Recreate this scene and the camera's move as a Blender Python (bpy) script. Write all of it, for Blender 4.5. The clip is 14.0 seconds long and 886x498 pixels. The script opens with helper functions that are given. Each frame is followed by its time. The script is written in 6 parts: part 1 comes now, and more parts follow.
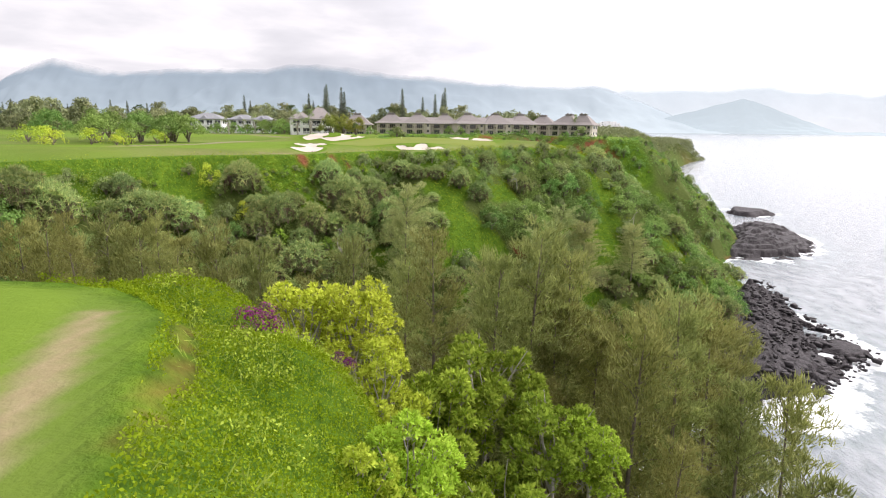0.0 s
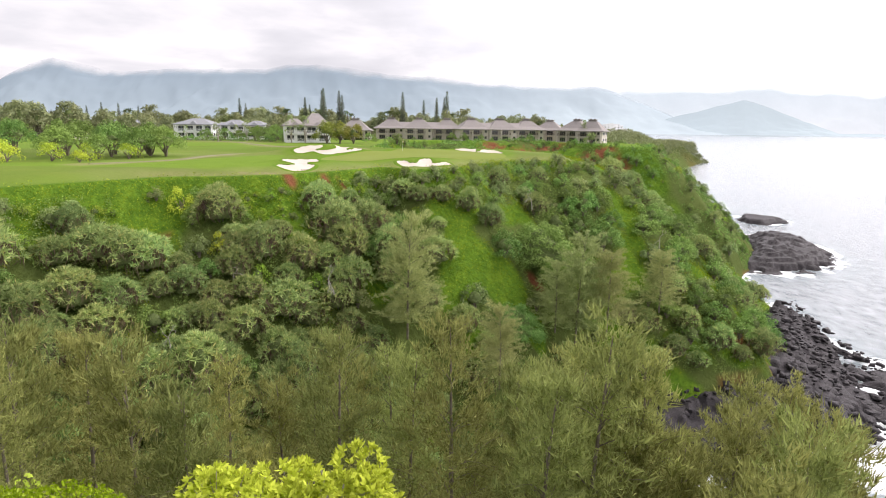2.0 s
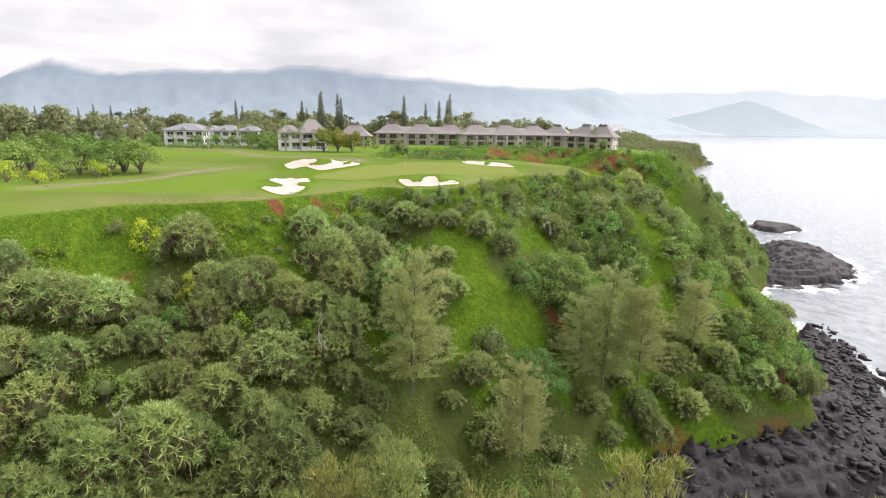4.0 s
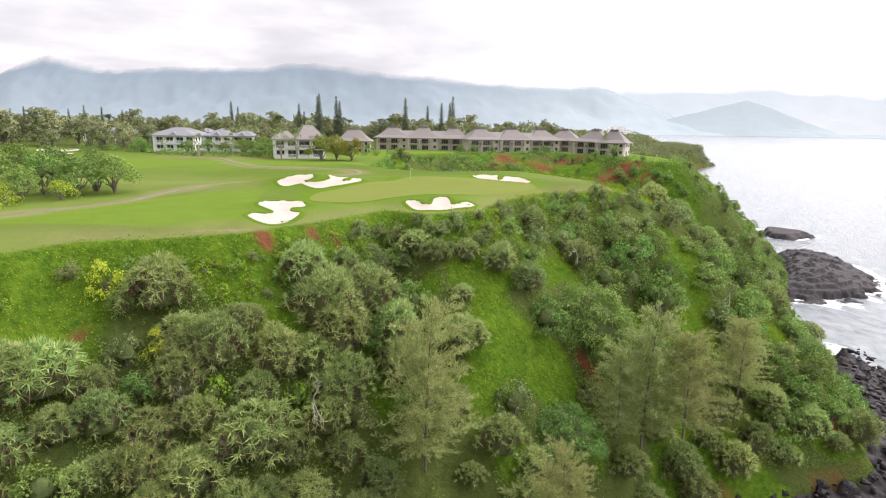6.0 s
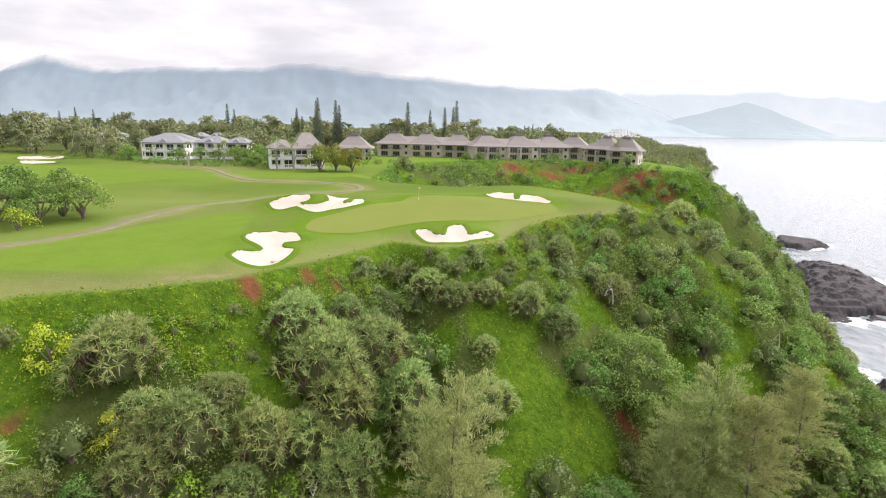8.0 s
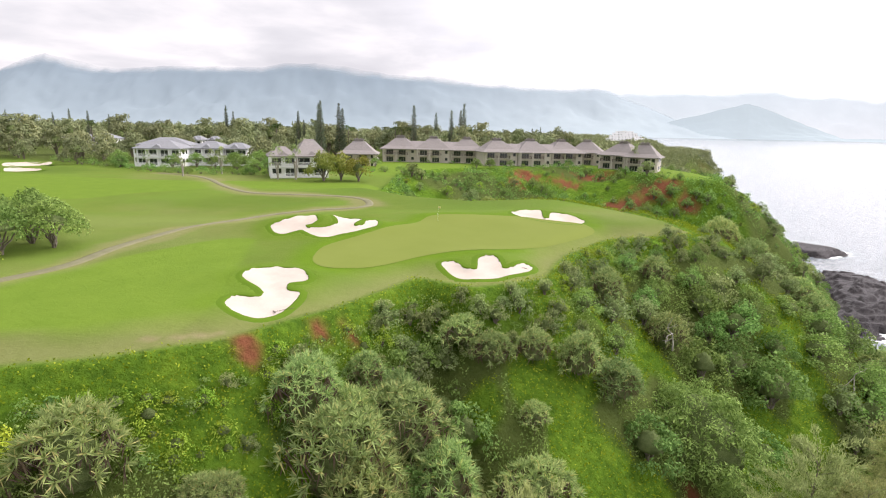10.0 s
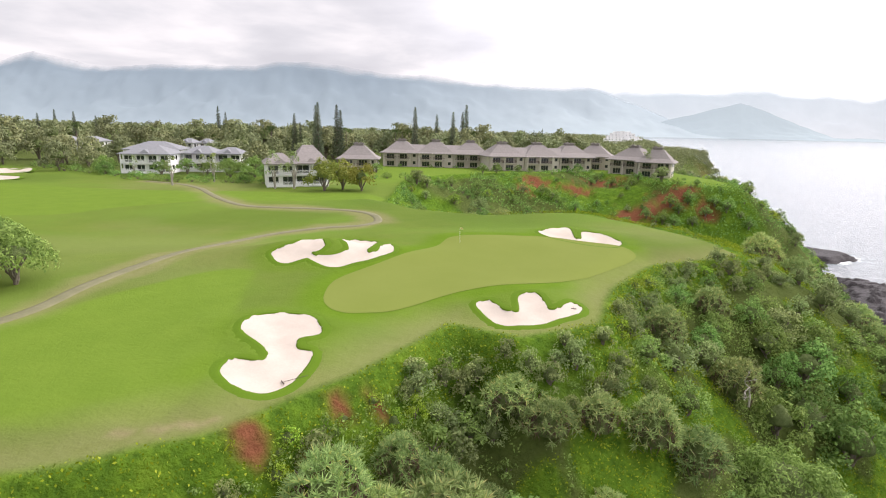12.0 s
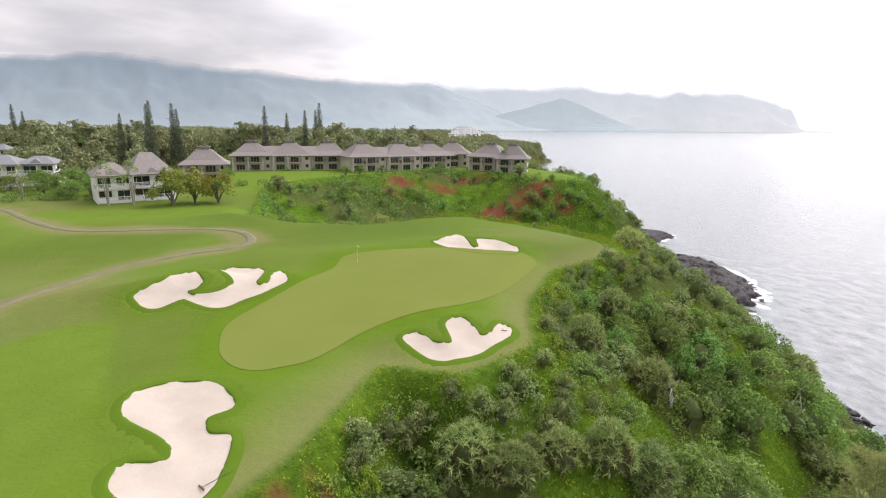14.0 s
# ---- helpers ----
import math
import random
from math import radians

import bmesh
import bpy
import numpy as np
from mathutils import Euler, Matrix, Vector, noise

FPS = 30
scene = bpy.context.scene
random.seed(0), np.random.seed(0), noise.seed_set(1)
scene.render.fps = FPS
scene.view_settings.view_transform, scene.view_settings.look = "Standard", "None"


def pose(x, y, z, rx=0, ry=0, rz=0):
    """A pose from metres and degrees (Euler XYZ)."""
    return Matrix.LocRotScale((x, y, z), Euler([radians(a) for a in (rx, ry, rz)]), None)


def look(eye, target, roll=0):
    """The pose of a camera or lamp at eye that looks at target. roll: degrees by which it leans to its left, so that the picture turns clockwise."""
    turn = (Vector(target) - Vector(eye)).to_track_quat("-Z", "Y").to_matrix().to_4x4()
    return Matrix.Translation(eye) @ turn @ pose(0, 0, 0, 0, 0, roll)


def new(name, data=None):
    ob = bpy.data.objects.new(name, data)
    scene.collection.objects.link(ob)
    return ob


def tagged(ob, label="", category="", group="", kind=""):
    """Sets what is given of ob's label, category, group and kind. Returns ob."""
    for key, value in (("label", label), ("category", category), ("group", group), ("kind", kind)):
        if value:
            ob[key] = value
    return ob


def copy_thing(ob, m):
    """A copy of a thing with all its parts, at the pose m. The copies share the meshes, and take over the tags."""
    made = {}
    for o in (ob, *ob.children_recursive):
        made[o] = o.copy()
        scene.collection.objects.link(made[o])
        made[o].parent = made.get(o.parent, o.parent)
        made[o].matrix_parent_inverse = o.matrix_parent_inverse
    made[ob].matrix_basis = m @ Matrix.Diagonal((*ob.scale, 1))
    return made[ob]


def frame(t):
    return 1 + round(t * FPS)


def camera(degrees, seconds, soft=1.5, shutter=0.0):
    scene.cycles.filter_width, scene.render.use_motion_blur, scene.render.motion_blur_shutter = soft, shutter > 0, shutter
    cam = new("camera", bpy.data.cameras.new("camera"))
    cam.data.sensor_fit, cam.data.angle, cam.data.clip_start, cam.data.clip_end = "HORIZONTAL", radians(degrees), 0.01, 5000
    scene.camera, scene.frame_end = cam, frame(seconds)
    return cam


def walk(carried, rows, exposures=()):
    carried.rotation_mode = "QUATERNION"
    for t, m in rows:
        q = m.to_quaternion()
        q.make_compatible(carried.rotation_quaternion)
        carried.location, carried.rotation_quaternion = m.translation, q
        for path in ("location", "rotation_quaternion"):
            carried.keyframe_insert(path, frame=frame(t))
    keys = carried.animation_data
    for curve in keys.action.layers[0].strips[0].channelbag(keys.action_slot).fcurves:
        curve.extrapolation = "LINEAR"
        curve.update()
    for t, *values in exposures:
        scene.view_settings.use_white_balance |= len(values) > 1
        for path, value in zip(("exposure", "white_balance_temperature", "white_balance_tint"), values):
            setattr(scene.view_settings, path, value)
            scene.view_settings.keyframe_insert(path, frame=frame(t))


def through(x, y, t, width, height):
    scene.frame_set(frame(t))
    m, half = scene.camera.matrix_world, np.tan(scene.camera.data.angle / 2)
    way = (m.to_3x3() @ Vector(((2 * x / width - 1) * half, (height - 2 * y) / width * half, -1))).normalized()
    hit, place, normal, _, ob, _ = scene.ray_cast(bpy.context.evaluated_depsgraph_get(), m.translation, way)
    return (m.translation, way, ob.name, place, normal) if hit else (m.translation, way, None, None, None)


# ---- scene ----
cam = camera(78.0, 14.0, soft=1.05)
PATH = [
    (0, (0.865, -2.053, 54.134), (0.848, -0.1, 53.703), 0.7),
    (0.5, (0.607, 1.144, 54.827), (0.588, 3.097, 54.396), 0.7),
    (1, (0.269, 4.348, 55.515), (0.251, 6.301, 55.084), 0.7),
    (1.5, (-0.141, 7.62, 56.181), (-0.158, 9.573, 55.749), 0.8),
    (2, (-0.596, 11.088, 56.601), (-0.611, 13.042, 56.171), 0.8),
    (2.5, (-0.718, 14.251, 57.151), (-0.735, 16.204, 56.721), 0.8),
    (3, (-1.057, 17.265, 57.765), (-1.075, 19.218, 57.336), 0.8),
    (5.5, (-3.709, 32.0, 60.939), (-3.72, 33.952, 60.505), 1.0),
    (6, (-4.343, 34.902, 61.45), (-4.353, 36.854, 61.016), 1.0),
    (6.5, (-4.871, 37.795, 62.037), (-4.881, 39.747, 61.603), 1.1),
    (7, (-5.451, 40.652, 62.779), (-5.458, 42.604, 62.344), 1.2),
    (7.5, (-6.018, 43.487, 63.33), (-6.025, 45.439, 62.895), 1.2),
    (8, (-6.73, 46.288, 63.818), (-6.735, 48.241, 63.385), 1.2),
    (10.5, (-11.356, 60.103, 65.78), (-11.36, 62.056, 65.348), 1.4),
    (11, (-12.375, 62.718, 66.137), (-12.384, 64.671, 65.705), 1.4),
    (11.5, (-13.585, 65.214, 66.588), (-13.585, 67.167, 66.154), 1.5),
    (12, (-14.508, 67.571, 66.963), (-14.486, 69.523, 66.528), 1.4),
    (12.5, (-15.736, 69.397, 67.322), (-15.636, 71.346, 66.889), 1.5),
    (13, (-17.183, 71.307, 67.771), (-16.952, 73.245, 67.334), 1.4),
    (13.5, (-18.559, 72.888, 68.055), (-18.175, 74.802, 67.618), 1.0),
    (14, (-20.057, 74.486, 68.377), (-19.502, 76.355, 67.935), 0.7),
]
walk(cam, [(t, look(eye, target, roll)) for t, eye, target, roll in PATH],
     exposures=[(0, 0.18, 6700, 18), (6.5, 0.18, 6700, 18), (11.5, 0.10, 6700, 18), (12.5, 0.0, 6700, 18), (14, -0.16, 6700, 18)])

# ---- world, sun, exposure ----
SUN_EL, SUN_AZ = 42.0, 62.0  # degrees above the horizon; degrees clockwise from ahead (+y)
world = bpy.data.worlds.new("overcast_sky")
scene.world = world
world.use_nodes = True
WN, WL = world.node_tree.nodes, world.node_tree.links
WN.clear()


def wnode(kind, **sets):
    n = WN.new(kind)
    for k, v in sets.items():
        n.inputs[k].default_value = v
    return n


w_out = WN.new("ShaderNodeOutputWorld")
w_bg = wnode("ShaderNodeBackground", Strength=0.1)
w_sky = WN.new("ShaderNodeTexSky")
w_sky.sky_type, w_sky.sun_disc = "NISHITA", False
w_sky.sun_elevation, w_sky.sun_rotation = radians(SUN_EL), radians(SUN_AZ)
w_sky.dust_density = 3.0
w_co = WN.new("ShaderNodeTexCoord")
w_sep = WN.new("ShaderNodeSeparateXYZ")
w_up = WN.new("ShaderNodeMath")
w_up.operation = "MAXIMUM"
w_up.inputs[1].default_value = 0.0
w_add = WN.new("ShaderNodeMath")
w_add.operation = "ADD"
w_add.inputs[1].default_value = 0.16
w_div = WN.new("ShaderNodeVectorMath")
w_div.operation = "DIVIDE"
w_comb = WN.new("ShaderNodeCombineXYZ")
w_noise = wnode("ShaderNodeTexNoise", Scale=1.2, Detail=7.0, Roughness=0.5, Distortion=0.15)
w_ramp = WN.new("ShaderNodeValToRGB")
w_ramp.color_ramp.elements[0].position, w_ramp.color_ramp.elements[0].color = 0.33, (6.9, 7.15, 7.6, 1)
w_ramp.color_ramp.elements[1].position, w_ramp.color_ramp.elements[1].color = 0.60, (10.0, 10.1, 10.3, 1)
w_ramp.color_ramp.elements.new(0.46).color = (7.9, 8.15, 8.55, 1)
w_mix = WN.new("ShaderNodeMix")
w_mix.data_type = "RGBA"
w_mix.inputs["Factor"].default_value = 0.93
WL.new(w_co.outputs["Generated"], w_sep.inputs[0])
WL.new(w_sep.outputs["Z"], w_up.inputs[0])
WL.new(w_up.outputs[0], w_add.inputs[0])
for k in ("X", "Y", "Z"):
    WL.new(w_add.outputs[0], w_comb.inputs[k])
WL.new(w_co.outputs["Generated"], w_div.inputs[0])
WL.new(w_comb.outputs[0], w_div.inputs[1])
WL.new(w_div.outputs[0], w_noise.inputs["Vector"])
WL.new(w_noise.outputs["Fac"], w_ramp.inputs[0])
WL.new(w_sky.outputs[0], w_mix.inputs["A"])
WL.new(w_ramp.outputs[0], w_mix.inputs["B"])
# the cloud is brightest where the sun stands behind it
w_dot = WN.new("ShaderNodeVectorMath")
w_dot.operation = "DOT_PRODUCT"
w_dot.inputs[1].default_value = (math.sin(radians(SUN_AZ)) * math.cos(radians(SUN_EL)), math.cos(radians(SUN_AZ)) * math.cos(radians(SUN_EL)), math.sin(radians(SUN_EL)))
w_glow = WN.new("ShaderNodeMapRange")
w_glow.interpolation_type = "SMOOTHSTEP"
for k, v in (("From Min", 0.35), ("From Max", 1.0), ("To Min", 1.0), ("To Max", 3.4)):
    w_glow.inputs[k].default_value = v
w_scale = WN.new("ShaderNodeVectorMath")
w_scale.operation = "SCALE"
WL.new(w_co.outputs["Generated"], w_dot.inputs[0])
WL.new(w_dot.outputs["Value"], w_glow.inputs["Value"])
WL.new(w_mix.outputs["Result"], w_scale.inputs[0])
WL.new(w_glow.outputs[0], w_scale.inputs["Scale"])
WL.new(w_scale.outputs[0], w_bg.inputs["Color"])
WL.new(w_bg.outputs[0], w_out.inputs[0])

sun_data = bpy.data.lights.new("sun", "SUN")
sun_data.energy, sun_data.angle, sun_data.color = 1.5, radians(14), (1.0, 0.96, 0.88)
sun = new("sun", sun_data)
_az, _el = radians(SUN_AZ), radians(SUN_EL)
SUN_TO = Vector((math.sin(_az) * math.cos(_el), math.cos(_az) * math.cos(_el), math.sin(_el)))
sun.matrix_world = look(SUN_TO * 300, (0, 0, 0))


# ---- materials ----
class Nodes:
    """A small wrapper round one material's node tree."""

    def __init__(self, name):
        self.mat = bpy.data.materials.new(name)
        self.mat.use_nodes = True
        self.nt = self.mat.node_tree
        self.nt.nodes.clear()
        self.out = self.nt.nodes.new("ShaderNodeOutputMaterial")

    def add(self, kind, **sets):
        n = self.nt.nodes.new(kind)
        for k, v in sets.items():
            n.inputs[k.replace("_", " ")].default_value = v
        return n

    def link(self, a, b):
        self.nt.links.new(a, b)

    def noise(self, vec, scale, detail=4.0, rough=0.55):
        n = self.add("ShaderNodeTexNoise", Scale=scale, Detail=detail, Roughness=rough)
        self.link(vec, n.inputs["Vector"])
        return n.outputs["Fac"]

    def ramp(self, fac, lo, hi, c0, c1):
        n = self.add("ShaderNodeValToRGB")
        e = n.color_ramp.elements
        e[0].position, e[0].color = lo, (*c0, 1)
        e[1].position, e[1].color = hi, (*c1, 1)
        self.link(fac, n.inputs[0])
        return n.outputs[0]

    def mix(self, fac, a, b, blend="MIX"):
        n = self.add("ShaderNodeMix")
        n.data_type, n.blend_type = "RGBA", blend
        for s, v in (("Factor", fac), ("A", a), ("B", b)):
            if isinstance(v, (int, float)):
                n.inputs[s].default_value = v
            elif isinstance(v, tuple):
                n.inputs[s].default_value = (*v, 1)
            else:
                self.link(v, n.inputs[s])
        return n.outputs["Result"]

    def math(self, op, a, b=0.0):
        n = self.add("ShaderNodeMath")
        n.operation = op
        for i, v in enumerate((a, b)):
            if isinstance(v, (int, float)):
                n.inputs[i].default_value = v
            else:
                self.link(v, n.inputs[i])
        return n.outputs[0]

    def bump(self, height, strength, distance):
        n = self.add("ShaderNodeBump", Strength=strength, Distance=distance)
        self.link(height, n.inputs["Height"])
        return n.outputs[0]

    def attr(self, name):
        n = self.add("ShaderNodeAttribute")
        n.attribute_name = name
        return n.outputs["Fac"]

    def surface(self, colour, rough=0.8, normal=None, metal=0.0, spec=0.3):
        p = self.add("ShaderNodeBsdfPrincipled", Roughness=rough, Metallic=metal)
        p.inputs["Specular IOR Level"].default_value = spec
        if isinstance(colour, tuple):
            p.inputs["Base Color"].default_value = (*colour, 1)
        else:
            self.link(colour, p.inputs["Base Color"])
        if normal is not None:
            self.link(normal, p.inputs["Normal"])
        self.link(p.outputs[0], self.out.inputs[0])
        return p


def plain(name, c0, c1, scale, rough=0.8, bump=0.3, spec=0.3, dist=0.02, metal=0.0):
    """Two-scale mottled surface in object space."""
    m = Nodes(name)
    co = m.add("ShaderNodeTexCoord").outputs["Object"]
    big, fine = m.noise(co, scale, 4), m.noise(co, scale * 9, 5)
    col = m.ramp(m.mix(0.35, big, fine), 0.3, 0.7, c0, c1)
    m.surface(col, rough, m.bump(fine, bump, dist), metal, spec)
    return m.mat


def leafy(name, dark, light, tip=None, through=0.25, rough=0.55):
    """Foliage: every leaf its own tint, every plant a slight tint of its own, some light let through."""
    m = Nodes(name)
    geo = m.add("ShaderNodeNewGeometry")
    info = m.add("ShaderNodeObjectInfo")
    col = m.ramp(geo.outputs["Random Per Island"], 0.0, 1.0, dark, light)
    if tip:
        odd = m.ramp(geo.outputs["Random Per Island"], 0.86, 0.93, (0, 0, 0), (1, 1, 1))
        col = m.mix(odd, col, tip)
    h = m.add("ShaderNodeHueSaturation")
    m.link(col, h.inputs["Color"])
    m.link(m.math("ADD", m.math("MULTIPLY", info.outputs["Random"], 0.040), 0.482), h.inputs["Hue"])
    tone = m.math("FRACT", m.math("MULTIPLY", info.outputs["Random"], 7.31))
    m.link(m.math("ADD", m.math("MULTIPLY", tone, 0.50), 0.82), h.inputs["Value"])
    d = m.add("ShaderNodeBsdfPrincipled", Roughness=rough)
    d.inputs["Specular IOR Level"].default_value = 0.06
    t = m.add("ShaderNodeBsdfTranslucent")
    mx = m.add("ShaderNodeMixShader", Fac=through)
    m.link(h.outputs[0], d.inputs["Base Color"])
    m.link(h.outputs[0], t.inputs["Color"])
    m.link(d.outputs[0], mx.inputs[1])
    m.link(t.outputs[0], mx.inputs[2])
    m.link(mx.outputs[0], m.out.inputs[0])
    return m.mat


M_BARK = plain("grey_bark", (0.10, 0.08, 0.06), (0.26, 0.22, 0.18), 3.0, 0.9, 0.6)
M_PALE_BARK = plain("pale_bark", (0.26, 0.235, 0.195), (0.46, 0.43, 0.37), 3.0, 0.85, 0.5)
M_IRONWOOD = leafy("ironwood_needles", (0.15, 0.165, 0.048), (0.36, 0.375, 0.125), None, 0.38)
M_PANDAN = leafy("screw_pine_blades", (0.185, 0.26, 0.088), (0.47, 0.565, 0.22), (0.56, 0.52, 0.21), 0.38, 0.6)
M_IRONPALE = leafy("pale_ironwood_needles", (0.20, 0.225, 0.085), (0.43, 0.46, 0.19), None, 0.4)
# hulls added inside crowns, duller than the leaves to stand in for inner shade
M_CORE = plain("shaded_crown_core", (0.085, 0.115, 0.040), (0.19, 0.24, 0.09), 2.0, 0.95, 0.8, 0.05, 0.2)
M_DRY = leafy("dry_brown_blades", (0.10, 0.07, 0.05), (0.24, 0.18, 0.12), None, 0.15)
M_BROAD = leafy("broad_leaves", (0.108, 0.19, 0.047), (0.285, 0.42, 0.115), None, 0.35, 0.6)
M_GREYLEAF = leafy("grey_green_leaves", (0.155, 0.20, 0.075), (0.335, 0.40, 0.16), None, 0.3)
M_LIME = leafy("lime_leaves", (0.255, 0.335, 0.03), (0.56, 0.66, 0.09), None, 0.35)
M_FRESH = leafy("fresh_green_leaves", (0.15, 0.25, 0.024), (0.39, 0.52, 0.075), None, 0.35)
M_VINE = leafy("vine_leaves", (0.115, 0.19, 0.010), (0.29, 0.385, 0.026), (0.36, 0.43, 0.045), 0.3)
M_BANKVINE = leafy("bank_vine_leaves", (0.18, 0.27, 0.008), (0.34, 0.45, 0.016), (0.38, 0.46, 0.03), 0.3)
M_STRAW = leafy("pale_grass_blades", (0.20, 0.28, 0.03), (0.40, 0.45, 0.09), None, 0.3)
M_PINE = leafy("column_pine_needles", (0.09, 0.12, 0.08), (0.20, 0.24, 0.15), None, 0.15)
M_PALM = leafy("palm_fronds", (0.05, 0.08, 0.025), (0.15, 0.19, 0.06), None, 0.2)
M_BLOOM = leafy("magenta_bracts", (0.09, 0.06, 0.07), (0.34, 0.035, 0.25), (0.16, 0.18, 0.05), 0.3)
M_GOLD = leafy("golden_leaves", (0.14, 0.17, 0.03), (0.33, 0.33, 0.075), None, 0.3)
# flatter, greyer green: distance haze put into the leaf colour
M_FARWOOD = leafy("hazed_far_wood_leaves", (0.18, 0.205, 0.105), (0.275, 0.30, 0.15), (0.30, 0.315, 0.14), 0.18)
M_SAND = plain("bunker_sand", (0.50, 0.435, 0.37), (0.58, 0.51, 0.44), 0.6, 0.95, 0.35, 0.1, 0.03)
M_TRACK = plain("asphalt_cart_track", (0.145, 0.142, 0.075), (0.215, 0.203, 0.115), 0.5, 0.9, 0.3)
M_WALL = plain("taupe_siding", (0.52, 0.465, 0.42), (0.62, 0.56, 0.51), 0.8, 0.8, 0.15)
M_SHINGLE = plain("brown_grey_shingle", (0.215, 0.195, 0.185), (0.32, 0.29, 0.275), 1.6, 0.9, 0.6, 0.2, 0.05)
M_GREYROOF = plain("grey_shingle", (0.20, 0.205, 0.215), (0.30, 0.305, 0.32), 1.6, 0.9, 0.5, 0.2, 0.05)
M_WHITE = plain("white_paint", (0.85, 0.85, 0.85), (0.91, 0.91, 0.91), 1.0, 0.6, 0.1)
M_RAIL = plain("brown_timber_rail", (0.09, 0.065, 0.05), (0.16, 0.12, 0.10), 2.0, 0.7, 0.2)


def lava_mat():
    """Black rough lava above, paler weed-grown and salt-worn rock down in the wash."""
    m = Nodes("black_lava")
    pos = m.add("ShaderNodeNewGeometry").outputs["Position"]
    big, mid, fine = m.noise(pos, 0.12, 4), m.noise(pos, 0.7, 5, 0.65), m.noise(pos, 4.0, 6, 0.7)
    dark = m.ramp(m.mix(0.5, mid, fine), 0.3, 0.7, (0.012, 0.011, 0.013), (0.062, 0.053, 0.056))
    pale = m.ramp(m.mix(0.5, mid, fine), 0.3, 0.7, (0.05, 0.042, 0.035), (0.24, 0.205, 0.17))
    sep = m.add("ShaderNodeSeparateXYZ")
    m.link(pos, sep.inputs[0])
    low = m.math("SUBTRACT", m.math("MULTIPLY", m.math("ADD", big, mid), 3.7), m.math("MULTIPLY", sep.outputs["Z"], 0.75))
    col = m.mix(m.ramp(low, 1.5, 2.5, (0, 0, 0), (1, 1, 1)), dark, pale)
    m.surface(col, 0.75, m.bump(m.math("ADD", mid, m.math("MULTIPLY", fine, 0.4)), 0.9, 0.5), 0.0, 0.3)
    return m.mat


M_LAVA = lava_mat()


def glass_mat():
    m = Nodes("dark_window_glass")
    m.surface((0.03, 0.035, 0.04), 0.08, None, 0.0, 0.7)
    return m.mat


M_GLASS = glass_mat()


def ground_mat():
    """Turf, rough, slope growth, red earth and bare soil, told apart by what grows where."""
    m = Nodes("ground_cover")
    pos = m.add("ShaderNodeNewGeometry").outputs["Position"]
    n1, n2, n3 = m.noise(pos, 0.05, 3), m.noise(pos, 0.35, 5), m.noise(pos, 4.0, 6, 0.7)
    n4 = m.noise(pos, 1.3, 6, 0.65)
    fair = m.mix(n2, (0.112, 0.186, 0.020), (0.166, 0.246, 0.032))
    fair = m.mix(m.math("MULTIPLY", n3, 0.35), fair, (0.10, 0.18, 0.03))
    rough = m.mix(n2, (0.105, 0.175, 0.020), (0.175, 0.222, 0.042))
    rough = m.mix(m.ramp(n1, 0.42, 0.6, (0, 0, 0), (1, 1, 1)), rough, (0.14, 0.225, 0.03))
    rough = m.mix(m.ramp(m.noise(pos, 0.022, 4, 0.6), 0.45, 0.62, (0, 0, 0), (0.65, 0.65, 0.65)), rough, (0.085, 0.15, 0.018))
    rough = m.mix(m.math("MULTIPLY", n3, 0.4), rough, (0.09, 0.12, 0.035))
    lawn = m.mix(m.attr("fairway"), rough, fair)
    lawn = m.mix(m.attr("collar"), lawn, m.mix(n2, (0.085, 0.160, 0.010), (0.130, 0.220, 0.018)))
    lawn = m.mix(m.attr("worn"), lawn, m.mix(n4, (0.19, 0.16, 0.075), (0.33, 0.275, 0.165)))
    wild = m.mix(m.ramp(n4, 0.3, 0.7, (0, 0, 0), (1, 1, 1)), (0.05, 0.11, 0.012), (0.125, 0.225, 0.020))
    wild = m.mix(m.ramp(n2, 0.52, 0.66, (0, 0, 0), (1, 1, 1)), wild, (0.14, 0.235, 0.022))
    # wooded ground: leaf litter, with the shade under the trees put into its colour
    under = m.mix(n4, (0.055, 0.078, 0.020), (0.125, 0.160, 0.042))
    wild = m.mix(m.attr("shaded_litter"), wild, under)
    wild = m.mix(m.attr("earth"), wild, m.mix(n4, (0.15, 0.055, 0.028), (0.27, 0.105, 0.055)))
    col = m.mix(m.attr("lawn"), wild, lawn)
    bh = m.math("ADD", m.math("MULTIPLY", n4, m.math("SUBTRACT", 1.15, m.attr("lawn"))), m.math("MULTIPLY", n3, 0.12))
    m.surface(col, 0.95, m.bump(bh, 0.9, 0.6), 0.0, 0.03)
    return m.mat


M_GROUND = ground_mat()


def green_mat():
    m = Nodes("putting_green_turf")
    pos = m.add("ShaderNodeNewGeometry").outputs["Position"]
    n1, n3 = m.noise(pos, 0.12, 4), m.noise(pos, 3.0, 6, 0.7)
    col = m.mix(n1, (0.155, 0.195, 0.036), (0.205, 0.24, 0.058))
    col = m.mix(m.math("MULTIPLY", n3, 0.3), col, (0.13, 0.17, 0.042))
    m.surface(col, 0.95, m.bump(n3, 0.1, 0.02), 0.0, 0.04)
    return m.mat


M_GREEN = green_mat()


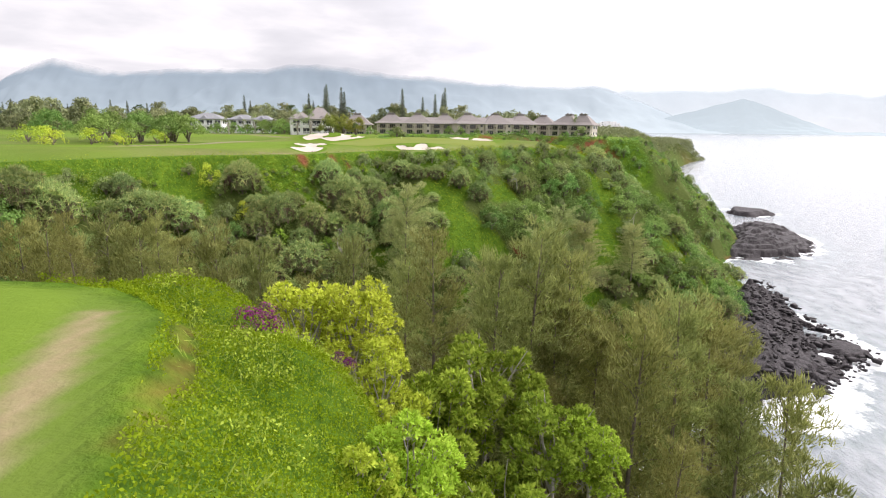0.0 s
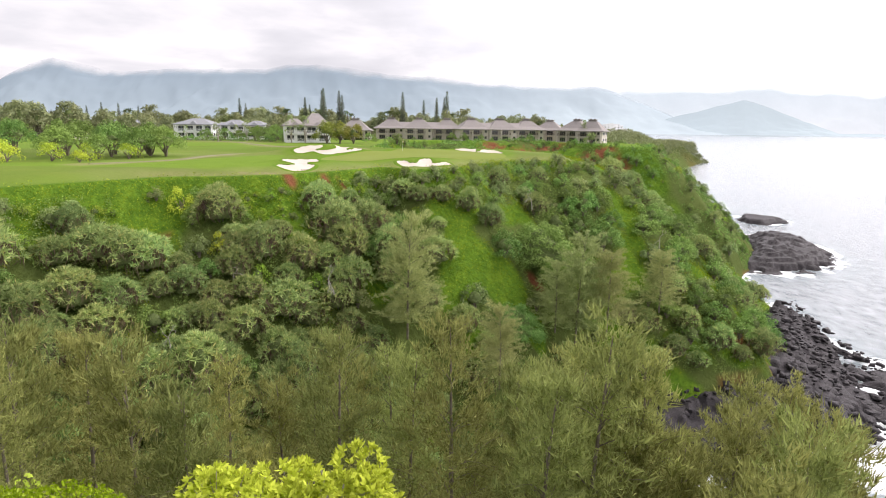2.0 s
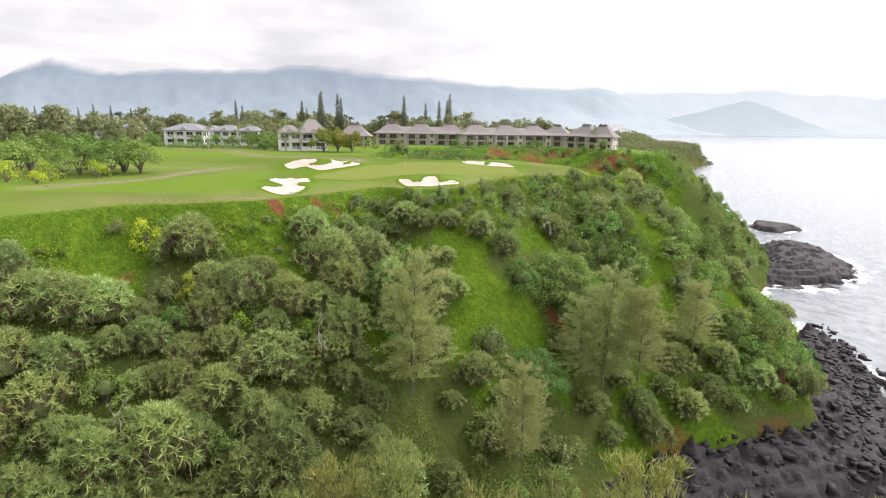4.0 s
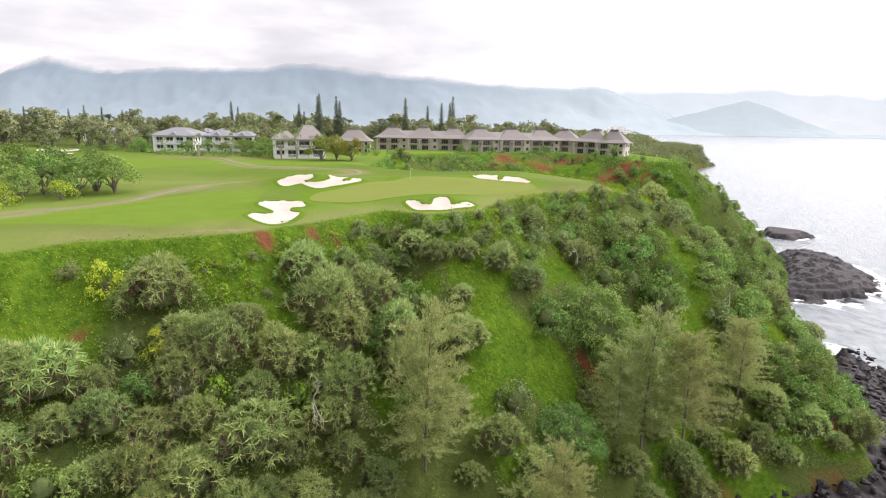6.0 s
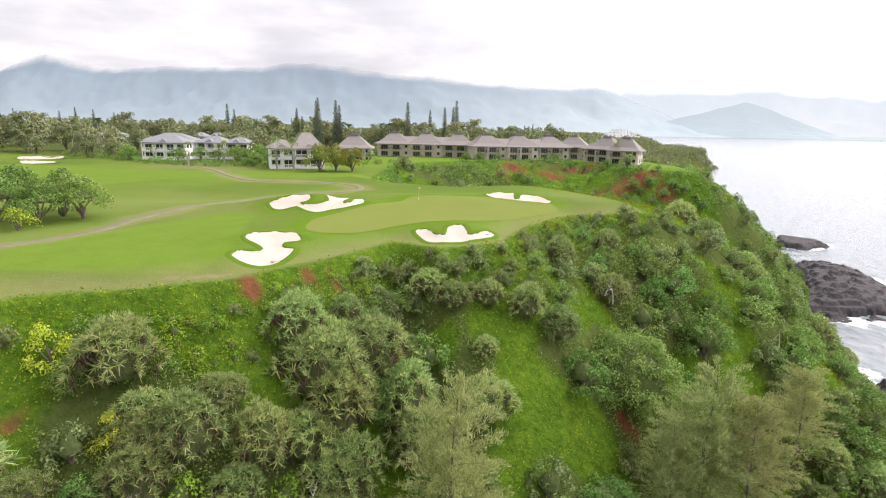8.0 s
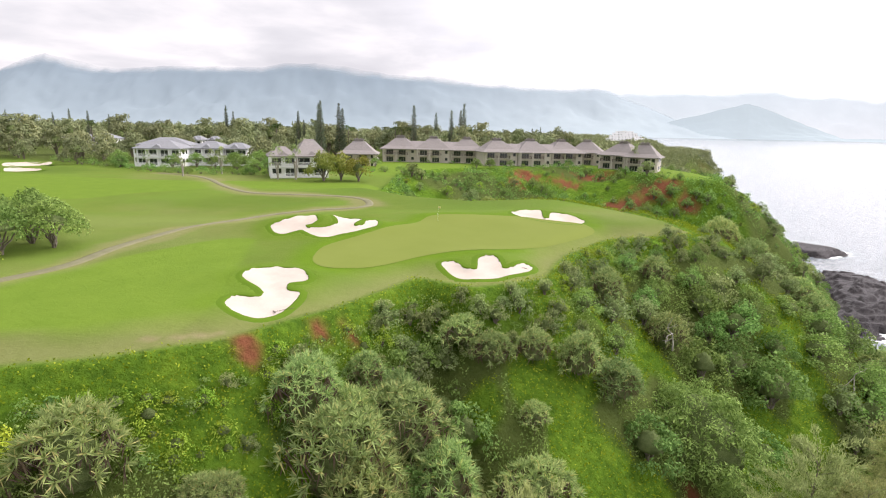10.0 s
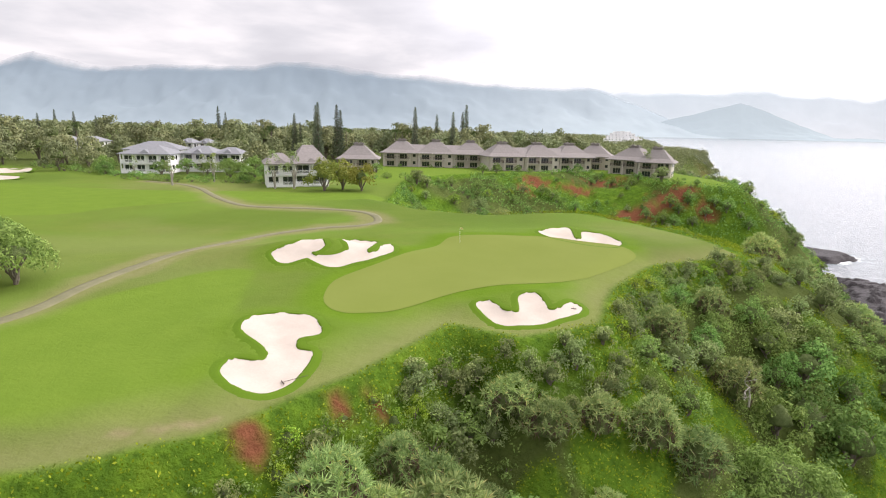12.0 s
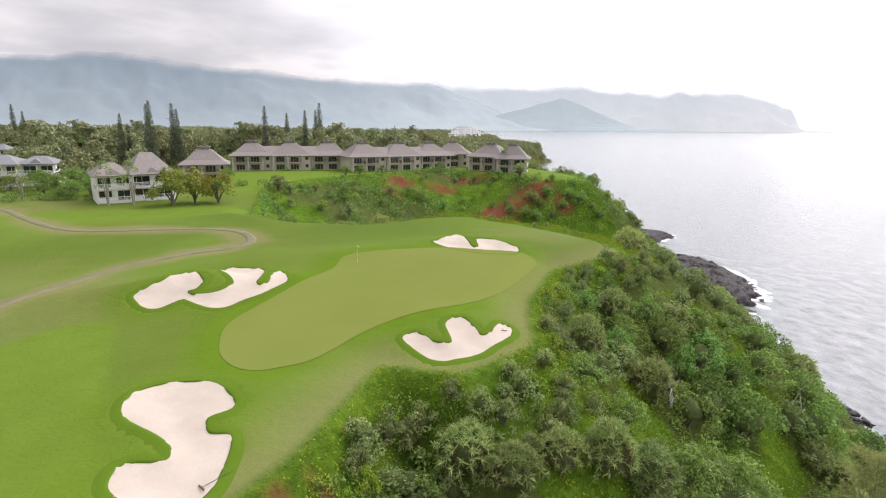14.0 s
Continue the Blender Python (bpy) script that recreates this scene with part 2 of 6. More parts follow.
def collar_mat():
    m = Nodes("collar_turf")
    pos = m.add("ShaderNodeNewGeometry").outputs["Position"]
    n1, n3 = m.noise(pos, 0.35, 5), m.noise(pos, 5.0, 6, 0.7)
    col = m.mix(n1, (0.085, 0.160, 0.010), (0.130, 0.220, 0.018))
    m.surface(m.mix(m.math("MULTIPLY", n3, 0.4), col, (0.05, 0.09, 0.02)), 0.9, m.bump(n3, 0.5, 0.05), 0.0, 0.03)
    return m.mat


M_COLLAR = collar_mat()
M_FLAG = plain("pale_yellow_cloth", (0.62, 0.58, 0.25), (0.72, 0.68, 0.32), 4.0, 0.8, 0.1)


def sea_mat():
    m = Nodes("sea_water")
    pos = m.add("ShaderNodeNewGeometry").outputs["Position"]
    mp = m.add("ShaderNodeMapping")
    mp.inputs["Rotation"].default_value = (0, 0, radians(25))
    mp.inputs["Scale"].default_value = (1.0, 0.6, 1.0)
    m.link(pos, mp.inputs[0])
    v = mp.outputs[0]
    swell, chop, fine = m.noise(v, 0.035, 3), m.noise(v, 0.22, 5, 0.6), m.noise(v, 1.2, 5, 0.6)
    h = m.math("ADD", m.math("MULTIPLY", swell, 1.2), m.math("ADD", m.math("MULTIPLY", chop, 1.1), m.math("MULTIPLY", fine, 0.5)))
    deep = m.mix(m.ramp(chop, 0.35, 0.65, (0, 0, 0), (1, 1, 1)), (0.15, 0.175, 0.19), (0.30, 0.325, 0.34))
    f1, f2 = m.noise(v, 0.16, 8, 0.7), m.noise(pos, 0.7, 8, 0.75)
    patch = m.ramp(m.noise(pos, 0.045, 5, 0.6), 0.36, 0.58, (0.35, 0.35, 0.35), (1.25, 1.25, 1.25))
    shore = m.math("MULTIPLY", m.attr("surf"), patch)
    froth = m.math("MULTIPLY", m.math("ADD", f1, m.math("MULTIPLY", f2, 0.6)), shore)
    fac = m.ramp(froth, 0.42, 0.66, (0, 0, 0), (1, 1, 1))
    col = m.mix(fac, m.mix(m.math("MULTIPLY", shore, 0.45), deep, (0.20, 0.29, 0.29)), (0.78, 0.81, 0.82))
    p = m.surface(col, 0.16, m.bump(h, 0.8, 1.0), 0.0, 0.5)
    p.inputs["IOR"].default_value = 1.33
    m.link(m.math("ADD", m.math("MULTIPLY", fac, 0.6), 0.16), p.inputs["Roughness"])
    return m.mat


M_SEA = sea_mat()


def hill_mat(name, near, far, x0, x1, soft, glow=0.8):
    """Distant hills, a plain backdrop: haze painted into colour and glow; tops fade cloudlike."""
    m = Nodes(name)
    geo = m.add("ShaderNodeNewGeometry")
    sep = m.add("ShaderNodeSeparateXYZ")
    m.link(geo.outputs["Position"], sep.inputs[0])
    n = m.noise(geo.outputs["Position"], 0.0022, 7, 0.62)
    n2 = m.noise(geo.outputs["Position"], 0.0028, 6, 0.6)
    # painted haze grows from x0 to x1 and towards the foot
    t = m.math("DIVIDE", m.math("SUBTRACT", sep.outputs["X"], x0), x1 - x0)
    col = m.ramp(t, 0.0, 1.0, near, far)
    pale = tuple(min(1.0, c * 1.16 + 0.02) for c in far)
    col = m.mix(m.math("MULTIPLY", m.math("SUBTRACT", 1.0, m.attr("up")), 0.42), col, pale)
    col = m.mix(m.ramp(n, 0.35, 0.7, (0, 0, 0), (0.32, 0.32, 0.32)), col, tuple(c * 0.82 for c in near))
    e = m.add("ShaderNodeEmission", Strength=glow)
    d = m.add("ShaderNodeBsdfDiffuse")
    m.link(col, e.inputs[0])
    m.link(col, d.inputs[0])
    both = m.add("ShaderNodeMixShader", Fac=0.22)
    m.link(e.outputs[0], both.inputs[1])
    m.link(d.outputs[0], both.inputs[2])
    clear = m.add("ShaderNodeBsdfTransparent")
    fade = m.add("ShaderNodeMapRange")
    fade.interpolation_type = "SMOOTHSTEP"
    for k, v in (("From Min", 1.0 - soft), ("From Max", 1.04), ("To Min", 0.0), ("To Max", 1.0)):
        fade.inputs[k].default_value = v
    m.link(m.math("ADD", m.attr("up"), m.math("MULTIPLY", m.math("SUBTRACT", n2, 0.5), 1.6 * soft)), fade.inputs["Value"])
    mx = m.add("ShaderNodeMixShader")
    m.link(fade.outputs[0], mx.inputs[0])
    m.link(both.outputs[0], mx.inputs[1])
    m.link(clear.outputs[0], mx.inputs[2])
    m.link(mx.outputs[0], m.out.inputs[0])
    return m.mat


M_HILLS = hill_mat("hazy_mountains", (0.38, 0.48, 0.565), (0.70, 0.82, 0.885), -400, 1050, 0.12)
M_HILLS_FAR = hill_mat("hazy_far_mountains", (0.70, 0.82, 0.89), (0.88, 0.96, 1.02), 900, 3400, 0.2, 0.93)
M_HILL_NEAR = hill_mat("hazy_bay_hill", (0.59, 0.71, 0.77), (0.66, 0.78, 0.83), 1100, 2300, 0.03, 0.92)

# ---- the lie of the land ----
# cliff edge: the line where the mown tops break off (x, y, z)
EDGE = [(6, -400, 47), (4, -60, 47), (-3.5, -6, 47), (-6, 8, 47), (-10, 18, 47), (-14, 21.5, 47), (-26, 23, 47.2),
        (-50, 22, 47.6), (-72, 30, 48), (-72, 48, 48.6), (-56, 68, 49.2), (-48, 80, 49.2), (-42, 89.5, 49.2), (-33, 93, 49.2),
        (-27, 96, 49.2), (-20, 104, 49.3), (-13, 114.5, 49.4), (-7, 111.3, 49.3), (1, 115.5, 49.4), (6, 127, 49.5), (15, 138, 49.6),
        (21.5, 141, 49.5), (32, 147.5, 49), (29, 157, 49.5), (24, 168, 49.8), (16, 179.5, 50), (8, 180, 50), (-5, 175, 50)]
EDGE_NORTH = [(-16, 180, 49.5), (-26, 192, 50), (-24, 232, 51.2), (-12, 253, 51.4), (12, 268, 51.4), (44, 279, 51.4), (58, 262, 51), (67, 247, 50.5),
              (82, 246, 50), (88, 262, 50), (86, 300, 49), (94, 390, 46), (130, 490, 44), (190, 620, 42), (270, 775, 38), (410, 945, 34), (400, 1060, 36),
              (250, 1300, 40), (-250, 1480, 46), (-1400, 1560, 50), (-3800, 1600, 50), (-3800, -400, 50)]
# foot of the slopes: the shore and the two gully floors
FOOT = [(40, -400, 0), (38, -40, 0), (34, 10, 1), (30, 45, 1), (24, 66, 2), (10, 64, 7), (-12, 57, 14), (-42, 50, 24), (-58, 46, 33), (-42, 54, 24),
        (-12, 64, 14), (10, 77, 8), (17, 91, 10), (24, 98, 11), (35, 105, 12), (53, 110.5, 10.5), (64, 114, 11), (74, 128, 6), (86, 150, 1), (99, 168, 0), (108, 188, 0),
        (70, 194, 8), (25, 200, 24), (-10, 206, 38), (25, 210, 24), (70, 212, 8), (114, 220, 0), (128, 238, 1), (144, 266, 3), (160, 305, 2),
        (163, 345, 0), (155, 430, 0), (185, 530, 0), (238, 660, 0), (312, 790, 0), (362, 880, 0)]
FOOT_NORTH = [(455, 985, 0), (420, 1120, 0), (280, 1360, 0), (-240, 1540, 0), (-1400, 1640, 0), (-4200, 1700, 0), (-4200, -400, 0)]
TOP = np.array(EDGE + EDGE_NORTH, float)
BASE = np.array(FOOT + FOOT_NORTH, float)


def smooth(a, b, x):
    t = np.clip((x - a) / (b - a), 0, 1)
    return t * t * (3 - 2 * t)


def inside(X, Y, P):
    r = np.zeros(X.shape, bool)
    for (x0, y0), (x1, y1) in zip(P[:, :2], np.roll(P[:, :2], -1, 0)):
        if y0 != y1:
            r ^= ((y0 > Y) != (y1 > Y)) & (X < (x1 - x0) * (Y - y0) / (y1 - y0) + x0)
    return r


def nearest(X, Y, P):
    """Distance to a closed line, and the line's height there."""
    best, height = np.full(X.shape, 1e9), np.zeros(X.shape)
    for p, q in zip(P, np.roll(P, -1, 0)):
        ex, ey = q[0] - p[0], q[1] - p[1]
        t = np.clip(((X - p[0]) * ex + (Y - p[1]) * ey) / (ex * ex + ey * ey + 1e-9), 0, 1)
        d = np.hypot(X - p[0] - t * ex, Y - p[1] - t * ey)
        if P.shape[1] > 2:
            height = np.where(d < best, p[2] + t * (q[2] - p[2]), height)
        best = np.minimum(best, d)
    return best, height


def lattice(X, Y, seed):
    """Smooth value noise on whole-number cells."""
    xi, yi = np.floor(X), np.floor(Y)
    fx, fy = X - xi, Y - yi
    fx, fy = fx * fx * (3 - 2 * fx), fy * fy * (3 - 2 * fy)

    def h(a, b):
        v = np.sin(a * 127.1 + b * 311.7 + seed * 74.7) * 43758.5453
        return v - np.floor(v)

    return (h(xi, yi) * (1 - fx) + h(xi + 1, yi) * fx) * (1 - fy) + (h(xi, yi + 1) * (1 - fx) + h(xi + 1, yi + 1) * fx) * fy


def fbm(X, Y, scale, octaves=4, seed=0):
    r, a = 0.0, 0.5
    for i in range(octaves):
        r, a, scale = r + a * (lattice(X * scale, Y * scale, seed + i) - 0.5), a * 0.5, scale * 2.03
    return r


def ring(points, steps=7):
    """A closed round outline through a few points (Catmull-Rom)."""
    P, out = np.array(points, float), []
    n = len(P)
    for i in range(n):
        a, b, c, d = P[i - 1], P[i], P[(i + 1) % n], P[(i + 2) % n]
        for s in np.linspace(0, 1, steps, endpoint=False):
            out.append(0.5 * (2 * b + (c - a) * s + (2 * a - 5 * b + 4 * c - d) * s * s + (3 * b - a - 3 * c + d) * s ** 3))
    return np.array(out)


BUNKERS = {
    "one": ring([(-29.3, 102.5), (-29.4, 104.0), (-28.7, 104.6), (-26.9, 104.3), (-26.9, 105.5), (-27.9, 106.9), (-30.1, 109.2), (-30.4, 111.6), (-29.5, 113.0), (-27.7, 113.3), (-25.4, 112.5), (-23.8, 110.0), (-23.8, 108.7), (-25.1, 107.9), (-24.9, 106.6), (-23.9, 106.4), (-23.6, 105.5), (-23.9, 103.7), (-24.5, 101.9), (-25.6, 100.8), (-26.8, 100.7), (-28.2, 101.2)], 4),
    "two": ring([(-34.6, 132.1), (-34.1, 133.1), (-32.9, 134.0), (-31.9, 136.1), (-31.7, 144.9), (-28.7, 134.9), (-28.2, 133.6), (-28.7, 132.3), (-29.5, 131.9), (-29.1, 131.4), (-27.6, 131.3), (-26.3, 131.8), (-25.4, 133.0), (-25.7, 134.4), (-27.0, 137.4), (-27.0, 144.5), (-24.4, 143.0), (-22.7, 141.5), (-22.4, 135.8), (-23.0, 133.7), (-22.9, 132.9), (-22.2, 133.1), (-21.7, 134.5), (-21.5, 136.9), (-20.6, 138.1), (-20.0, 135.3), (-20.2, 133.4), (-22.7, 130.9), (-24.3, 129.9), (-25.8, 128.7), (-27.3, 128.8), (-29.0, 130.0), (-29.8, 130.6), (-30.7, 130.2), (-31.9, 129.4), (-33.2, 129.9)], 3),
    "three": ring([(-10.6, 118.0), (-10.1, 118.8), (-9.2, 119.0), (-8.1, 117.1), (-6.7, 116.7), (-6.4, 119.7), (-5.4, 120.8), (-4.2, 120.6), (-3.9, 119.2), (-3.6, 117.7), (-2.4, 118.2), (-0.9, 119.8), (-0.0, 119.4), (-0.7, 117.6), (-3.0, 116.1), (-4.8, 114.8), (-7.7, 114.2), (-9.3, 115.2)], 4),
    "four": ring([(1.0, 150.2), (3.0, 152.1), (6.8, 157.1), (6.1, 147.9), (7.1, 147.8), (7.9, 150.9), (10.5, 150.3), (12.7, 146.6), (10.9, 143.1), (8.0, 143.3), (4.9, 145.0), (2.3, 147.2)], 4),
    "five": ring([(-139.6, 218.2), (-137.6, 220.8), (-129.9, 219.2), (-126.0, 212.9), (-128.8, 208.5), (-131.3, 207.9)], 4),
    "six": ring([(-154.3, 236.4), (-151.8, 242.6), (-145.2, 245.1), (-136.8, 232.1), (-139.5, 226.4), (-145.0, 224.9)], 4),
}
GREEN = ring([(-25.6, 119.7), (-24.5, 116.0), (-22.7, 114.2), (-20.6, 114.6), (-18.4, 115.7), (-14.0, 119.9), (-9.0, 122.7), (-0.9, 125.4), (8.2, 134.3), (12.5, 139.7), (12.3, 142.2), (10.8, 144.3), (6.0, 146.0), (1.8, 147.2), (-6.2, 146.4), (-12.3, 144.6), (-14.7, 139.5), (-19.6, 132.4), (-25.0, 125.6)], 5)
TEE = ring([(-44, 20.5), (-20, 20.8), (-15.6, 19.8), (-13.8, 17), (-12.2, 13), (-10.8, 10), (-9.2, 5), (-9, -8), (-44, -8)])


def mound(X, Y, x, y, a, b, high):
    return high * np.exp(-(((X - x) / a) ** 2 + ((Y - y) / b) ** 2))


def top_height(X, Y, d_edge):
    z = 47.3 + 3.0 * smooth(30, 88, Y) + 0.7 * smooth(105, 150, Y)
    z = z - 0.5 * (1 - smooth(0, 7, d_edge)) * smooth(60, 85, Y)
    z = z + mound(X, Y, -29, 135.5, 11, 5, 2.1) + mound(X, Y, 6, 152, 9, 4, 0.8) + mound(X, Y, -10, 146, 12, 6, 0.8)
    z = z + mound(X, Y, -27, 111, 7, 3.5, 0.6) + mound(X, Y, -5, 122, 6, 3, 0.4)
    z = z - mound(X, Y, -58, 152, 26, 18, 1.4)
    z = z - 17 * smooth(340, 620, Y) * smooth(5, 70, X - 0.3 * Y)
    return z + 0.3 * fbm(X, Y, 0.03, 3, 5)


def bunker_depth(X, Y):
    d = np.zeros(X.shape)
    for P in BUNKERS.values():
        near = (np.abs(X - P[:, 0].mean()) < 16) & (np.abs(Y - P[:, 1].mean()) < 16)
        if near.any():
            x, y = X[near], Y[near]
            dist, _ = nearest(x, y, P)
            d[near] += np.where(inside(x, y, P), 0.10 + 0.40 * smooth(0, 3, dist), 0)
    return d


def bunker_bed(X, Y):
    """How far the soil lies below the turf: the sand's depth, and a hollow under the sand and its lip."""
    d = bunker_depth(X, Y)
    for P in BUNKERS.values():
        near = (np.abs(X - P[:, 0].mean()) < 16) & (np.abs(Y - P[:, 1].mean()) < 16)
        if near.any():
            x, y = X[near], Y[near]
            d[near] += np.where(inside(x, y, P) | (nearest(x, y, P)[0] < 0.12), 0.3, 0)
    return d


def height(X, Y):
    """The height of the ground at (X, Y)."""
    X, Y = np.asarray(X, float), np.asarray(Y, float)
    d1, z1 = nearest(X, Y, TOP)
    d2, z2 = nearest(X, Y, BASE)
    top, land = inside(X, Y, TOP), inside(X, Y, BASE)
    near = (1 - smooth(28, 40, Y)) * smooth(-22, -13, X) * (1 - smooth(8, 20, X))
    z2 = z2 + (12 - z2) * near * (d2 > 6)
    t = d1 / (d1 + d2 + 1e-6)
    rough = smooth(0, 4, d1) * smooth(0, 4, d2)
    bulge = 0.92 + 0.53 * smooth(-16, 4, X) * smooth(78, 92, Y)
    slope = z1 + (z2 - z1) * t ** bulge + rough * (5.0 * fbm(X, Y, 0.06, 4, 2) + 1.5 * fbm(X, Y, 0.35, 3, 8))
    slope = slope + smooth(0, 3, d1) * (mound(X, Y, -9.8, 25.4, 3.8, 4.7, 3.7) + mound(X, Y, -16, 25.5, 4.5, 3.2, 2.6) + mound(X, Y, -4.8, 21.0, 2.6, 4.0, 2.0))
    bed = z2 * (1 - smooth(0, 6, d2)) - np.minimum(0.5 + 0.35 * d2, 9)
    blend = smooth(0, 5, d1)
    up = top_height(X, Y, d1)
    z = np.where(top, z1 + (up - z1) * blend, np.where(land, slope, bed))
    return z


def ground_at(x, y):
    return float(height(np.array([x]), np.array([y]))[0])
# ---- end of the lie of the land ----


# ---- mesh helpers ----
def quick_mesh(name, verts, faces, mat, smooth_shade=False):
    """A mesh from arrays; faces: arrays of one width each (triangles, quads)."""
    me = bpy.data.meshes.new(name)
    verts = np.asarray(verts, np.float32)
    faces = [np.asarray(f, np.int32) for f in faces if len(f)]
    loops = np.concatenate([f.ravel() for f in faces])
    sizes = np.concatenate([np.full(len(f), f.shape[1], np.int32) for f in faces])
    me.vertices.add(len(verts))
    me.vertices.foreach_set("co", verts.ravel())
    me.loops.add(len(loops))
    me.loops.foreach_set("vertex_index", loops)
    me.polygons.add(len(sizes))
    me.polygons.foreach_set("loop_start", np.concatenate(([0], np.cumsum(sizes)[:-1])).astype(np.int32))
    me.update(calc_edges=True)
    me.validate()
    if smooth_shade:
        me.polygons.foreach_set("use_smooth", np.ones(len(sizes), bool))
    me.materials.append(mat)
    return me


def mark(me, name, values):
    a = me.attributes.new(name, "FLOAT", "POINT")
    a.data.foreach_set("value", np.asarray(values, np.float32))


def part(name, bm, material, parent, label=""):
    """Links a bmesh (or a ready mesh) as one mesh object under a thing or a part."""
    if isinstance(bm, bmesh.types.BMesh):
        me = bpy.data.meshes.new(name)
        bm.to_mesh(me)
        bm.free()
        me.materials.append(material)
    else:
        me = bm
    ob = new(name, me)
    ob.parent = parent
    if label:
        tagged(ob, label)
    return ob


def boxes(*specs):
    """One bmesh of boxes (x0, y0, z0, x1, y1, z1), edges slightly broken."""
    bm = bmesh.new()
    for x0, y0, z0, x1, y1, z1 in specs:
        m = Matrix.LocRotScale(((x0 + x1) / 2, (y0 + y1) / 2, (z0 + z1) / 2), None, (x1 - x0, y1 - y0, z1 - z0))
        bmesh.ops.create_cube(bm, size=1, matrix=m)
    return bm


def tube(path, radii, sides=6):
    """Arrays of a tapering tube along a path."""
    path, V, F = np.asarray(path, float), [], []
    for i, p in enumerate(path):
        d = path[min(i + 1, len(path) - 1)] - path[max(i - 1, 0)]
        d = d / (np.linalg.norm(d) + 1e-9)
        a = np.cross(d, (0.3, 0.95, 0.1))
        a /= np.linalg.norm(a) + 1e-9
        b = np.cross(d, a)
        for k in range(sides):
            w = 2 * math.pi * k / sides
            V.append(p + radii[i] * (math.cos(w) * a + math.sin(w) * b))
    for i in range(len(path) - 1):
        for k in range(sides):
            F.append((i * sides + k, i * sides + (k + 1) % sides, (i + 1) * sides + (k + 1) % sides, (i + 1) * sides + k))
    return np.array(V), np.array(F)


def join(pieces):
    """Joins (verts, faces) pieces into one pair of arrays."""
    V, F, n = [], [], 0
    for v, f in pieces:
        V.append(v)
        F.append(np.asarray(f) + n)
        n += len(v)
    return np.concatenate(V), np.concatenate(F)


def unit(v):
    return v / (np.linalg.norm(v, axis=-1, keepdims=True) + 1e-9)


def leaf_quads(base, way, length, width, rng, face=None):
    """Diamond leaves: base points, directions, lengths and widths; face: which way the blades look."""
    side = unit(np.cross(way, unit(rng.normal(size=way.shape)) if face is None else face + 0.35 * rng.normal(size=way.shape)))
    L, W = length[:, None], width[:, None]
    mid = base + way * L * 0.5
    V = np.stack((base, mid + side * W / 2, base + way * L, mid - side * W / 2), 1).reshape(-1, 3)
    return V, np.arange(len(V)).reshape(-1, 4)


def needle_tris(base, way, length, width, rng):
    side = unit(np.cross(way, unit(rng.normal(size=way.shape)))) * width[:, None] / 2
    V = np.stack((base - side, base + side, base + way * length[:, None]), 1).reshape(-1, 3)
    return V, np.arange(len(V)).reshape(-1, 3)


# ---- ground ----
def spread(*runs):
    out = []
    for a, b, step in runs:
        out.extend(np.arange(a, b - 1e-6, step))
    out.append(runs[-1][1])
    return np.array(out)


def growing(start, stop, step, factor=1.16):
    out, x = [], start
    while x < stop:
        out.append(x)
        x += step
        step *= factor
    return out + [stop]


GX = np.concatenate((-np.array(growing(110, 3700, 2.0))[::-1], spread((-108, -62, 1.4), (-62, 40, 0.6), (40, 130, 1.3)), growing(132, 1600, 2.0)))
GY = np.concatenate((-np.array(growing(12, 380, 2.5))[::-1], spread((-10, 30, 0.6), (30, 88, 1.0), (88, 185, 0.6), (185, 300, 1.4)), growing(302, 2900, 2.5, 1.12)))
XX, YY = np.meshgrid(GX, GY)
ZZ = height(XX, YY) - bunker_bed(XX, YY)

# openings in the growth on the slopes: (x, y, radius x, radius y)
CLEARINGS = [(-1.9, 103.5, 2.4, 2.4), (1.6, 101.9, 2.6, 2.8), (5.1, 99.8, 3.8, 3.4), (10.2, 101.0, 3.2, 2.6), (1.3, 95, 3.2, 3.2), (-0.5, 91.8, 2.6, 2.6), (-13.3, 90.8, 2.0, 2.2), (-10.3, 89, 2, 2), (-22.5, 90.4, 2.6, 2.2), (-26.5, 92.0, 4.4, 3.0), (-19.6, 92.2, 1.8, 1.8),
             (-41.2, 85, 5.0, 4.6), (-40, 80.5, 4.0, 3.6), (57, 114, 3.5, 1.6), (47, 112, 5, 1.4), (-6.9, 101.5, 2.2, 2.0), (37.5, 120.7, 3.4, 3.0), (40.3, 125.5, 2.0, 2.0), (3.8, 89.2, 3.0, 2.5), (44, 150, 8, 5), (60, 160, 9, 5),
             (78, 235, 10, 8), (60, 236, 12, 9), (20, 255, 16, 9), (90, 220, 9, 8), (-15, 215, 8, 12), (40, 250, 16, 10), (-4, 24, 6, 5), (-6, 10, 8, 10)]


def clearing(X, Y):
    r = np.zeros(np.shape(X))
    seaward = (np.asarray(X) > -1) * (np.asarray(Y) > 96) * (np.asarray(Y) < 196)
    r = np.maximum(r, seaward * smooth(-0.03, 0.03, fbm(np.asarray(X, float), np.asarray(Y, float), 0.105, 3, 51)))
    for x, y, a, b in CLEARINGS:
        r = np.maximum(r, 1 - smooth(0.8, 1.25, np.hypot((X - x) / a, (Y - y) / b) + 0.5 * fbm(X, Y, 0.2, 3, 3)))
    return r


